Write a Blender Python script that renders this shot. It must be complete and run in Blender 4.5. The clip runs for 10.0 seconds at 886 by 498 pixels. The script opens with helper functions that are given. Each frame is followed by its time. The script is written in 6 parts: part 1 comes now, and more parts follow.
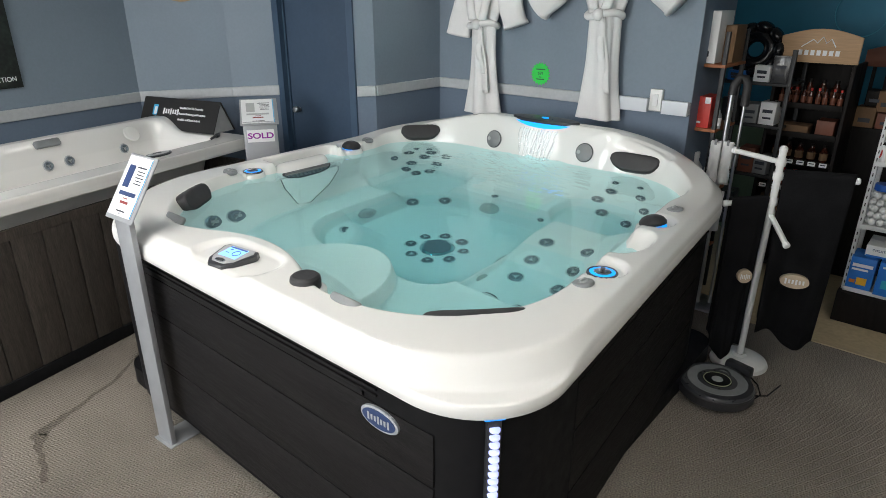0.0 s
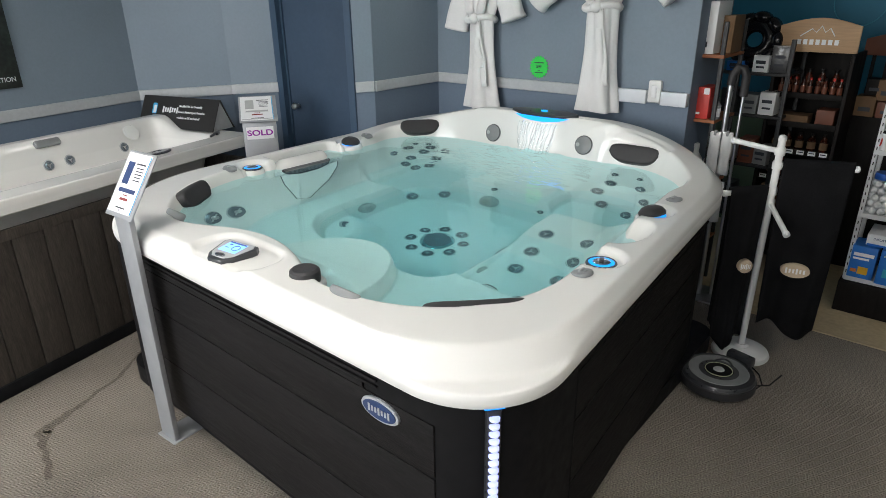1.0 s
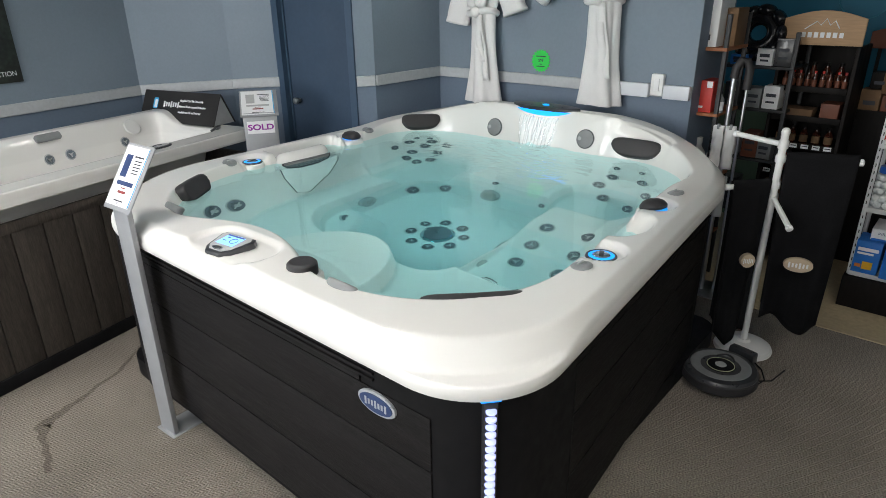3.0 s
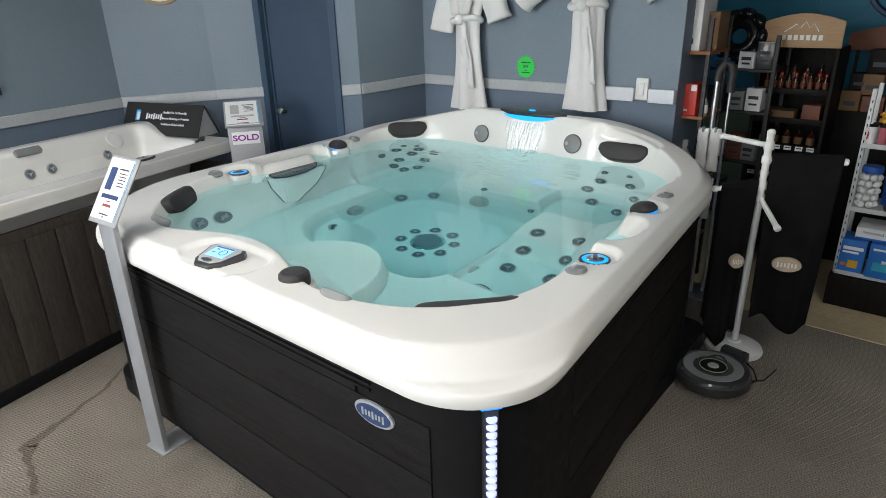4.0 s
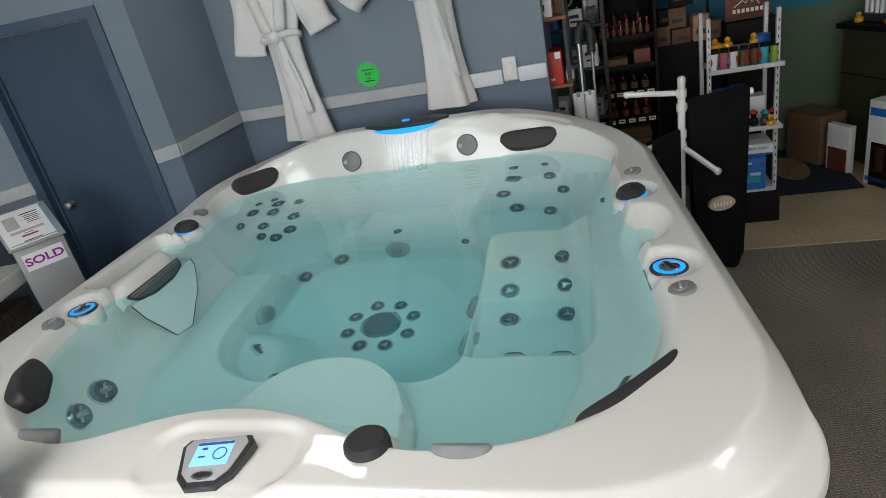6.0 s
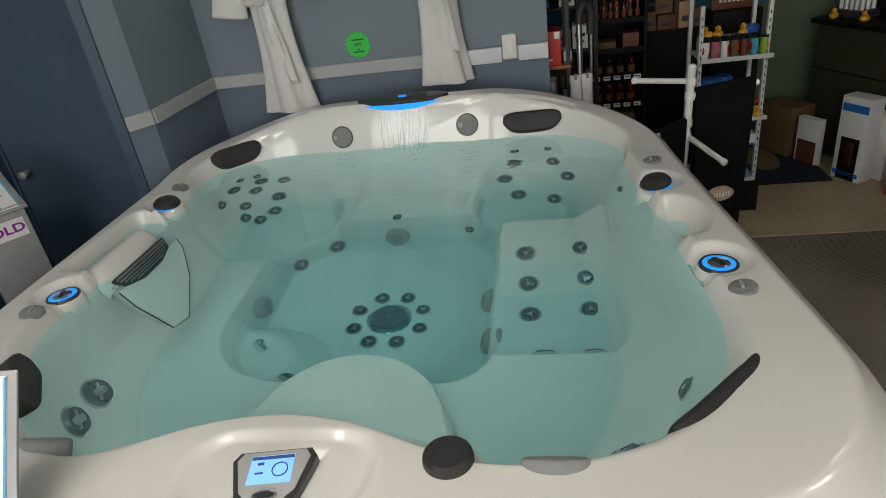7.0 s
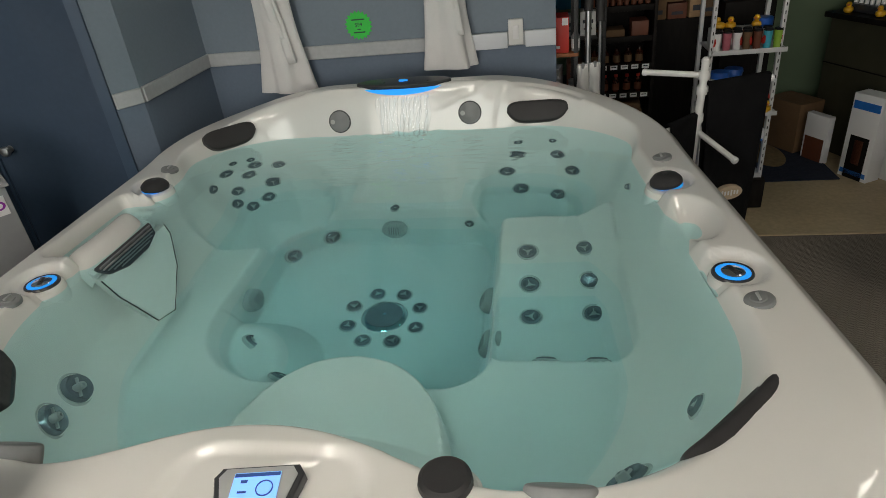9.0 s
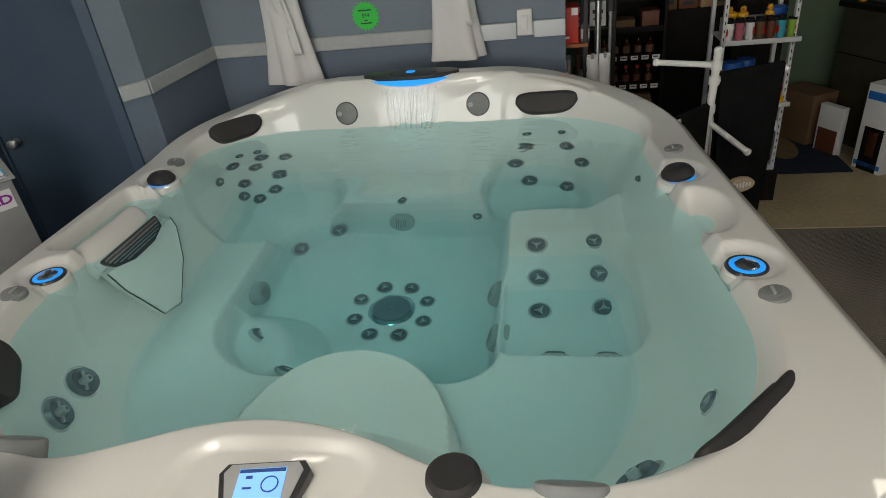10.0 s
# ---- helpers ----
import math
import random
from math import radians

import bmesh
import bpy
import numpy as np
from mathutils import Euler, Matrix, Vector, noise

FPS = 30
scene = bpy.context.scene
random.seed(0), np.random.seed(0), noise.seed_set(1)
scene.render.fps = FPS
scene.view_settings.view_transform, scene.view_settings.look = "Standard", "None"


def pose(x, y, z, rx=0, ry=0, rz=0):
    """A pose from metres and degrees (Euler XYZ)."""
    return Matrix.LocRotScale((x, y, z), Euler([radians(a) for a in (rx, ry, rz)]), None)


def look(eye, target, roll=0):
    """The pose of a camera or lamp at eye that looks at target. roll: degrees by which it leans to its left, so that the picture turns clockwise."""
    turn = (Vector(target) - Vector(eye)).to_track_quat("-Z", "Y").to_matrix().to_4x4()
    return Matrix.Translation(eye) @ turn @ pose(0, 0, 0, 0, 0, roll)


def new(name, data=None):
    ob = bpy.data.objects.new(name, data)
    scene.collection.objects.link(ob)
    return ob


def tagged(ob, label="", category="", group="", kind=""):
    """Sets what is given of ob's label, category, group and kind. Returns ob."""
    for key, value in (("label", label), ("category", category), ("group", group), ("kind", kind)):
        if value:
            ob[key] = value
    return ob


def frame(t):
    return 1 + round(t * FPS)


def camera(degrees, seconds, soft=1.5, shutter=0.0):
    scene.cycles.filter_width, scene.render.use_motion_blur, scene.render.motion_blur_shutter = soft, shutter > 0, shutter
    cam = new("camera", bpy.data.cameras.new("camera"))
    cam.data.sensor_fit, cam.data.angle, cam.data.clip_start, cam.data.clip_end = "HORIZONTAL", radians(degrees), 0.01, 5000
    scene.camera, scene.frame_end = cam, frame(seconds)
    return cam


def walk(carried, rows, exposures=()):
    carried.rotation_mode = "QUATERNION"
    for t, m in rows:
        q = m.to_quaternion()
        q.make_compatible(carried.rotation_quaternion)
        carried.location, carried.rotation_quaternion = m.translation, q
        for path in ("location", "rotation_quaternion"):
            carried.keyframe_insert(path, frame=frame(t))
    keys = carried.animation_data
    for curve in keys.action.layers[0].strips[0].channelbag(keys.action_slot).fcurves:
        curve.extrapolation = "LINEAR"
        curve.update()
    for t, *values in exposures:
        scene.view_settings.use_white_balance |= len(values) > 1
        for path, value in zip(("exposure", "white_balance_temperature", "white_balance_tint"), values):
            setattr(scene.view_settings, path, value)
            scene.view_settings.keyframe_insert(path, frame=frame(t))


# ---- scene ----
cam = camera(70.8, 10.0, soft=0.8)
PATH = [
    (0, (1.889, -2.102, 1.784), (0.681, -0.694, 1.038), 0.1),
    (0.5, (1.894, -2.1, 1.774), (0.679, -0.703, 1.019), -0.5),
    (1, (1.904, -2.102, 1.769), (0.692, -0.701, 1.015), -0.7),
    (1.5, (1.92, -2.098, 1.755), (0.709, -0.698, 0.996), -0.9),
    (2, (1.923, -2.085, 1.747), (0.708, -0.69, 0.986), -0.9),
    (2.5, (1.917, -2.083, 1.754), (0.696, -0.695, 0.99), -0.8),
    (4, (1.883, -2.09, 1.742), (0.694, -0.662, 1.002), -1.5),
    (4.5, (1.708, -2.119, 1.791), (0.649, -0.569, 1.102), -3.7),
    (5, (1.4, -2.169, 1.8), (0.575, -0.477, 1.125), -6.5),
    (5.5, (1.131, -2.063, 1.772), (0.501, -0.313, 1.036), -8.6),
    (5.7, (1.049, -1.988, 1.79), (0.446, -0.243, 1.02), -10.9),
    (6.8, (0.614, -1.886, 1.832), (0.256, -0.137, 0.931), -8.8),
    (7, (0.596, -1.862, 1.848), (0.258, -0.119, 0.926), -8.2),
    (7.5, (0.58, -1.796, 1.85), (0.258, -0.07, 0.893), -7.2),
    (8, (0.563, -1.765, 1.848), (0.25, -0.048, 0.872), -6.5),
    (8.5, (0.557, -1.755, 1.843), (0.24, -0.044, 0.857), -6.3),
    (9, (0.567, -1.762, 1.847), (0.244, -0.045, 0.873), -6.4),
    (9.5, (0.569, -1.753, 1.846), (0.24, -0.04, 0.868), -6.6),
    (10, (0.562, -1.742, 1.834), (0.215, -0.039, 0.844), -6.8),
]
walk(cam, [(t, look(eye, target, roll)) for t, eye, target, roll in PATH],
     exposures=[(0, 0.08, 6650, 10), (4.0, 0.07, 6600, 10), (5.5, -0.12, 6500, 10), (7.0, -0.69, 7250, 10), (10.0, -0.72, 7350, 10)])

# ---------------------------------------------------------------- world and lights
world = bpy.data.worlds.new("world")
scene.world = world
world.use_nodes = True
wn = world.node_tree.nodes
sky = wn.new("ShaderNodeTexSky")
sky.sky_type, sky.sun_disc = "NISHITA", False
sky.sun_elevation, sky.sun_rotation = radians(40), radians(200)
wn["Background"].inputs["Strength"].default_value = 0.12
world.node_tree.links.new(sky.outputs["Color"], wn["Background"].inputs["Color"])


def area_lamp(name, m, sx, sy, watts, colour):
    lamp = bpy.data.lights.new(name, "AREA")
    lamp.shape, lamp.size, lamp.size_y, lamp.energy, lamp.color = "RECTANGLE", sx, sy, watts, colour
    ob = new(name, lamp)
    ob.matrix_world = m
    return ob


# daylight in the two shop windows behind the walk
area_lamp("window_daylight", look((-0.85, -5.55, 1.75), (-0.6, 0, 1.3)), 2.9, 1.9, 138, (0.93, 0.97, 1.0))
area_lamp("window_daylight", look((2.6, -5.55, 1.75), (2.6, 0, 1.3)), 2.6, 1.9, 40, (0.93, 0.97, 1.0))

# ---------------------------------------------------------------- materials
def material(name, colour, rough=0.5, metal=0.0, vary=0.0, scale=8.0, fine=0.0, fine_scale=120.0, bump=0.0, bump_scale=200.0,
             coat=0.0, per_object=0.0, sheen=0.0, stretch=None, spec=None, dark=None):
    """A surface with two scales of variation, grain relief and uneven gloss."""
    mat = bpy.data.materials.new(name)
    mat.use_nodes = True
    nt = mat.node_tree
    n, l = nt.nodes, nt.links
    b = n["Principled BSDF"]
    b.inputs["Base Color"].default_value = (*colour, 1)
    b.inputs["Roughness"].default_value = rough
    b.inputs["Metallic"].default_value = metal
    b.inputs["Coat Weight"].default_value = coat
    b.inputs["Coat Roughness"].default_value = 0.025
    b.inputs["Coat IOR"].default_value = 1.6
    b.inputs["Sheen Weight"].default_value = sheen
    if spec is not None:
        b.inputs["Specular IOR Level"].default_value = spec
    tc = n.new("ShaderNodeTexCoord")
    vec = tc.outputs["Object"]
    if stretch:
        mp = n.new("ShaderNodeMapping")
        mp.inputs["Scale"].default_value = stretch
        l.new(vec, mp.inputs["Vector"])
        vec = mp.outputs["Vector"]

    def noise_node(s, detail=4.0):
        t = n.new("ShaderNodeTexNoise")
        t.inputs["Scale"].default_value = s
        t.inputs["Detail"].default_value = detail
        l.new(vec, t.inputs["Vector"])
        return t.outputs["Fac"]

    if vary or fine or per_object:
        total = None
        for fac, amount, s in ((1, vary, scale), (1, fine, fine_scale)):
            if not amount:
                continue
            mr = n.new("ShaderNodeMapRange")
            mr.inputs["From Min"].default_value, mr.inputs["From Max"].default_value = 0.3, 0.7
            mr.inputs["To Min"].default_value, mr.inputs["To Max"].default_value = 1 - amount, 1 + amount
            l.new(noise_node(s), mr.inputs["Value"])
            if total is None:
                total = mr.outputs["Result"]
            else:
                mu = n.new("ShaderNodeMath")
                mu.operation = "MULTIPLY"
                l.new(total, mu.inputs[0])
                l.new(mr.outputs["Result"], mu.inputs[1])
                total = mu.outputs[0]
        if per_object:
            oi = n.new("ShaderNodeObjectInfo")
            mr = n.new("ShaderNodeMapRange")
            mr.inputs["To Min"].default_value, mr.inputs["To Max"].default_value = 1 - per_object, 1 + per_object
            l.new(oi.outputs["Random"], mr.inputs["Value"])
            if total is None:
                total = mr.outputs["Result"]
            else:
                mu = n.new("ShaderNodeMath")
                mu.operation = "MULTIPLY"
                l.new(total, mu.inputs[0])
                l.new(mr.outputs["Result"], mu.inputs[1])
                total = mu.outputs[0]
        vm = n.new("ShaderNodeVectorMath")
        vm.operation = "SCALE"
        vm.inputs[0].default_value = colour
        l.new(total, vm.inputs["Scale"])
        l.new(vm.outputs["Vector"], b.inputs["Base Color"])
        rr = n.new("ShaderNodeMapRange")
        rr.inputs["From Min"].default_value, rr.inputs["From Max"].default_value = 0.3, 0.7
        rr.inputs["To Min"].default_value, rr.inputs["To Max"].default_value = max(0.02, rough * 0.9), min(1, rough * 1.1)
        l.new(noise_node(scale * 2.3), rr.inputs["Value"])
        l.new(rr.outputs["Result"], b.inputs["Roughness"])
    if bump:
        bp = n.new("ShaderNodeBump")
        bp.inputs["Strength"].default_value = bump
        bp.inputs["Distance"].default_value = 0.004
        l.new(noise_node(bump_scale, 3.0), bp.inputs["Height"])
        l.new(bp.outputs["Normal"], b.inputs["Normal"])
    return mat


def glow(name, colour, strength):
    mat = bpy.data.materials.new(name)
    mat.use_nodes = True
    b = mat.node_tree.nodes["Principled BSDF"]
    b.inputs["Base Color"].default_value = (*colour, 1)
    b.inputs["Emission Color"].default_value = (*colour, 1)
    b.inputs["Emission Strength"].default_value = strength
    return mat


def water_material(name, tint, ripple, clear=0.0):
    """Clear tinted water: refraction below, mirror gloss by Fresnel."""
    mat = bpy.data.materials.new(name)
    mat.use_nodes = True
    nt = mat.node_tree
    n, l = nt.nodes, nt.links
    n.remove(n["Principled BSDF"])
    rf, gl, mx, fr = (n.new(k) for k in ("ShaderNodeBsdfRefraction", "ShaderNodeBsdfGlossy", "ShaderNodeMixShader", "ShaderNodeFresnel"))
    rf.inputs["IOR"].default_value, fr.inputs["IOR"].default_value = 1.33, 1.33
    rf.inputs["Roughness"].default_value, gl.inputs["Roughness"].default_value = 0.0, 0.02
    rf.inputs["Color"].default_value = (*tint, 1)
    l.new(fr.outputs[0], mx.inputs[0])
    l.new(rf.outputs[0], mx.inputs[1])
    l.new(gl.outputs[0], mx.inputs[2])
    out = mx.outputs[0]
    if clear:
        tr, mc = n.new("ShaderNodeBsdfTransparent"), n.new("ShaderNodeMixShader")
        mc.inputs[0].default_value = clear
        l.new(out, mc.inputs[1])
        l.new(tr.outputs[0], mc.inputs[2])
        out = mc.outputs[0]
    l.new(out, n["Material Output"].inputs["Surface"])
    tc, t, bp = n.new("ShaderNodeTexCoord"), n.new("ShaderNodeTexNoise"), n.new("ShaderNodeBump")
    t.inputs["Scale"].default_value = 9.0
    bp.inputs["Strength"].default_value, bp.inputs["Distance"].default_value = ripple, 0.01
    l.new(tc.outputs["Object"], t.inputs["Vector"])
    l.new(t.outputs["Fac"], bp.inputs["Height"])
    for k in (rf, gl, fr):
        l.new(bp.outputs["Normal"], k.inputs["Normal"])
    return mat


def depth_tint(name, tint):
    """A clear tinting sheet, added under the water to imitate darkening with depth."""
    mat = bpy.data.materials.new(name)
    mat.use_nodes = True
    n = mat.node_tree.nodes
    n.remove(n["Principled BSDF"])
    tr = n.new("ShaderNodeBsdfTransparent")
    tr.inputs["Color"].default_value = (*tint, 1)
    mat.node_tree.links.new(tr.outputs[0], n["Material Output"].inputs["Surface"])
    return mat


def carpet_material(name="carpet", colour=(0.245, 0.216, 0.184)):
    """Low loop carpet: herringbone ribs, mottled yarn, worn dark trails."""
    mat = material(name, colour, 0.95, vary=0.22, scale=1.3, fine=0.5, fine_scale=150, spec=0.1)
    nt = mat.node_tree
    n, l = nt.nodes, nt.links
    b = n["Principled BSDF"]
    tc = n.new("ShaderNodeTexCoord")
    mp = n.new("ShaderNodeMapping")
    mp.inputs["Rotation"].default_value = (0, 0, radians(28))
    l.new(tc.outputs["Object"], mp.inputs["Vector"])
    xyz = n.new("ShaderNodeSeparateXYZ")
    l.new(mp.outputs["Vector"], xyz.inputs[0])

    def calc(op, a, b):
        k = n.new("ShaderNodeMath")
        k.operation = op
        for i, v in enumerate((a, b)):
            if isinstance(v, float):
                k.inputs[i].default_value = v
            else:
                l.new(v, k.inputs[i])
        return k.outputs[0]

    wob = n.new("ShaderNodeTexNoise")
    wob.inputs["Scale"].default_value = 30
    l.new(mp.outputs["Vector"], wob.inputs["Vector"])
    zig = calc("PINGPONG", xyz.outputs["X"], 0.019)
    rib = calc("ADD", calc("ADD", xyz.outputs["Y"], zig), calc("MULTIPLY", wob.outputs["Fac"], 0.012))
    rib = calc("DIVIDE", calc("PINGPONG", rib, 0.0075), 0.0075)
    bp = n.new("ShaderNodeBump")
    bp.inputs["Strength"].default_value, bp.inputs["Distance"].default_value = 0.6, 0.006
    l.new(rib, bp.inputs["Height"])
    l.new(bp.outputs["Normal"], b.inputs["Normal"])
    link = b.inputs["Base Color"].links[0].from_socket
    shade = n.new("ShaderNodeMapRange")
    shade.inputs["To Min"].default_value, shade.inputs["To Max"].default_value = 0.84, 1.10
    l.new(rib, shade.inputs["Value"])
    vm = n.new("ShaderNodeVectorMath")
    vm.operation = "SCALE"
    l.new(link, vm.inputs[0])
    l.new(shade.outputs[0], vm.inputs["Scale"])
    l.new(vm.outputs["Vector"], b.inputs["Base Color"])
    return mat


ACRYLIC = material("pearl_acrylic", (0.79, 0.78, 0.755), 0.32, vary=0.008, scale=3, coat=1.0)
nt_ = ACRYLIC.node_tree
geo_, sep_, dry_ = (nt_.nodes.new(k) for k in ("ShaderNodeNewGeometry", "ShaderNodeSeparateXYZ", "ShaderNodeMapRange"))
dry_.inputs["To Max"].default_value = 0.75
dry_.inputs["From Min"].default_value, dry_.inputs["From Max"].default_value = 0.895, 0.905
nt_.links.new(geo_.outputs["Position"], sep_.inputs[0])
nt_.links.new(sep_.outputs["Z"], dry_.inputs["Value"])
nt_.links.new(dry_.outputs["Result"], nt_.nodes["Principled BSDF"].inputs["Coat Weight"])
SKIRT = material("dark_wood_grain_panel", (0.011, 0.010, 0.010), 0.6, spec=0.12, vary=0.25, scale=5, fine=0.35, fine_scale=30, bump=0.35, bump_scale=40, stretch=(1, 1, 9))
SKIRT_FRONT = material("dark_brushed_panel", (0.013, 0.012, 0.0125), 0.55, spec=0.14, vary=0.2, scale=4, fine=0.35, fine_scale=30, bump=0.3, bump_scale=40, stretch=(1, 1, 10))
SKIRT_BROWN = material("brown_wood_grain_panel", (0.050, 0.041, 0.034), 0.6, vary=0.25, scale=6, fine=0.35, fine_scale=30, bump=0.35, bump_scale=40, stretch=(8, 8, 0.8), per_object=0.12)
BLACK_BASE = material("black_base", (0.006, 0.006, 0.007), 0.6, vary=0.2, scale=9, spec=0.2)
WATER = water_material("clear_pool_water", (0.69, 0.975, 1.0), 0.08)
# tint of the added sheets that stand in for light lost with depth
DEPTH_SHEET = depth_tint("depth_darkening_tint", (0.872, 0.970, 0.983))
FALL = water_material("falling_water", (0.97, 0.99, 1.0), 1.0, 0.5)
RUBBER = material("dark_grey_foam", (0.028, 0.027, 0.029), 0.55, vary=0.15, scale=14, fine=0.1, fine_scale=300, bump=0.15, bump_scale=500)
GREY_PLASTIC = material("grey_plastic", (0.22, 0.23, 0.235), 0.4, vary=0.08, scale=20)
DARK_PLASTIC = material("dark_plastic", (0.035, 0.037, 0.042), 0.3, vary=0.1, scale=20, coat=0.3)
LIGHT_GREY = material("light_grey_plastic", (0.42, 0.43, 0.43), 0.4, vary=0.06, scale=20)
SILVER = material("silver_trim", (0.55, 0.57, 0.60), 0.3, metal=0.4, vary=0.05, scale=30)
CHROME = material("chrome", (0.72, 0.75, 0.78), 0.12, metal=1.0, vary=0.05, scale=30)
JET_FLANGE = material("pale_grey_jet_flange", (0.50, 0.52, 0.52), 0.25, vary=0.05, scale=30)
JET_RING = material("smoked_chrome", (0.20, 0.235, 0.265), 0.20, metal=0.35, vary=0.06, scale=30)
STEEL = material("brushed_steel", (0.52, 0.54, 0.56), 0.34, metal=1.0, vary=0.08, scale=12, fine=0.1, fine_scale=60, stretch=(1, 1, 0.1))
GREY_POST = material("grey_painted_metal", (0.36, 0.37, 0.385), 0.45, metal=0.35, vary=0.07, scale=9, bump=0.05, bump_scale=60)
LED_BLUE = glow("blue_led", (0.0, 0.30, 1.0), 1.25)
LED_WHITE = glow("white_blue_led", (0.52, 0.58, 1.0), 0.75)
SCREEN = glow("blue_screen", (0.22, 0.52, 1.0), 0.9)
SCREEN_INK = material("screen_ink", (0.03, 0.10, 0.35), 0.4)
WALL = material("blue_grey_wall_paint", (0.185, 0.232, 0.285), 0.6, vary=0.04, scale=1.6, fine=0.03, fine_scale=60, bump=0.10, bump_scale=160)
WALL_LOW = material("slate_blue_wall_paint", (0.135, 0.18, 0.245), 0.6, vary=0.04, scale=1.6, fine=0.03, fine_scale=60, bump=0.10, bump_scale=160)
DOOR_PAINT = material("blue_door_paint", (0.032, 0.062, 0.108), 0.62, vary=0.05, scale=2.5, fine=0.04, fine_scale=40, bump=0.06, bump_scale=90)
FRAME_PAINT = material("dark_blue_frame_paint", (0.042, 0.078, 0.13), 0.4, vary=0.06, scale=4, bump=0.05, bump_scale=90)
RAIL_PAINT = material("grey_rail_paint", (0.43, 0.45, 0.47), 0.5, vary=0.05, scale=4, fine=0.05, fine_scale=50, bump=0.06, bump_scale=70)
RACEWAY = material("white_plastic_trunking", (0.66, 0.69, 0.74), 0.4, vary=0.03, scale=9)
WHITE_PLASTIC = material("white_plastic", (0.74, 0.74, 0.73), 0.4, vary=0.04, scale=9)
TURQ = material("turquoise_wall", (0.006, 0.145, 0.245), 0.6, vary=0.22, scale=0.9, fine=0.06, fine_scale=9)
GREENWALL = material("sage_green_wall", (0.095, 0.14, 0.085), 0.7, vary=0.06, scale=2, bump=0.08, bump_scale=120)
NAVY = material("navy_vinyl", (0.004, 0.022, 0.085), 0.4, vary=0.1, scale=5)
CARPET = carpet_material()
STAIN = carpet_material("stained_carpet", (0.155, 0.133, 0.11))
VINYL = material("tan_vinyl_floor", (0.47, 0.375, 0.235), 0.4, vary=0.12, scale=3, fine=0.12, fine_scale=35, bump=0.05, bump_scale=80)
CEILING = material("ceiling_board", (0.62, 0.62, 0.60), 0.9, vary=0.05, scale=3, fine=0.1, fine_scale=150, bump=0.3, bump_scale=160)
TERRY = material("white_terry_cloth", (0.78, 0.77, 0.77), 0.95, vary=0.03, scale=9, fine=0.05, fine_scale=260, bump=0.6, bump_scale=330, sheen=0.3)
BLACK_CLOTH = material("black_terry_cloth", (0.008, 0.008, 0.009), 0.95, vary=0.25, scale=7, fine=0.2, fine_scale=200, bump=0.6, bump_scale=300, spec=0.1)
TAN = material("tan_patch", (0.55, 0.43, 0.31), 0.7, vary=0.06, scale=20)
PAPER = material("white_paper", (0.80, 0.80, 0.81), 0.55, vary=0.02, scale=6)
INK = material("dark_ink", (0.03, 0.035, 0.05), 0.6, vary=0.1, scale=30)
INK_BLUE = material("blue_ink", (0.02, 0.045, 0.14), 0.6, vary=0.1, scale=30)
INK_RED = material("red_ink", (0.25, 0.04, 0.04), 0.6, vary=0.1, scale=30)
PURPLE = material("purple_ink", (0.26, 0.012, 0.30), 0.6, vary=0.06, scale=30)
WHITE_INK = material("white_ink", (0.78, 0.79, 0.80), 0.6, vary=0.02, scale=30)
SIGN_BLACK = material("black_sign_card", (0.022, 0.021, 0.021), 0.38, vary=0.15, scale=6)
SIGN_BLUE = material("sky_blue_ink", (0.05, 0.42, 0.75), 0.5, vary=0.05, scale=20)
GREEN_CARD = material("neon_green_card", (0.02, 0.62, 0.08), 0.6, vary=0.04, scale=12)

# ---------------------------------------------------------------- building tools
def smooth(bm, angle=0.6):
    bm.normal_update()
    for f in bm.faces:
        f.smooth = True
    for e in bm.edges:
        if len(e.link_faces) == 2 and e.calc_face_angle(0) > angle:
            e.smooth = False


def to_mesh(name, bm, mat, angle=0.6):
    smooth(bm, angle)
    me = bpy.data.meshes.new(name)
    bm.to_mesh(me)
    bm.free()
    me.materials.append(mat)
    return me


def thing(name, label, category, m=None, group="", kind=""):
    ob = new(name)
    ob.empty_display_size = 0.1
    if m is not None:
        ob.matrix_basis = m
    return tagged(ob, label, category, group, kind)


def part(name, bm, mat, parent=None, label="", m=None, angle=0.6):
    me = bm if isinstance(bm, bpy.types.Mesh) else to_mesh(name, bm, mat, angle)
    ob = new(name, me)
    if m is not None:
        ob.matrix_basis = m
    if parent is not None:
        ob.parent = parent
    return tagged(ob, label)


def solid(name, bm, mat, label, category, kind="", m=None, group="", angle=0.6):
    return tagged(part(name, bm, mat, None, label, m, angle), "", category, group, kind)


def put(bm, m):
    bmesh.ops.transform(bm, matrix=m, verts=bm.verts)
    return bm


def join(*bms):
    out = bms[0]
    for b in bms[1:]:
        me = bpy.data.meshes.new("tmp")
        b.to_mesh(me)
        b.free()
        out.from_mesh(me)
        bpy.data.meshes.remove(me)
    return out


def box(sx, sy, sz, at=(0, 0, 0), bevel=0.0, seg=2, m=None):
    """A box that stands on at."""
    bm = bmesh.new()
    bmesh.ops.create_cube(bm, size=1)
    put(bm, Matrix.Diagonal((sx, sy, sz, 1)))
    if bevel:
        bmesh.ops.bevel(bm, geom=bm.edges[:], offset=bevel, segments=seg, affect="EDGES", profile=0.6)
    put(bm, Matrix.Translation((at[0], at[1], at[2] + sz / 2)))
    return put(bm, m) if m is not None else bm


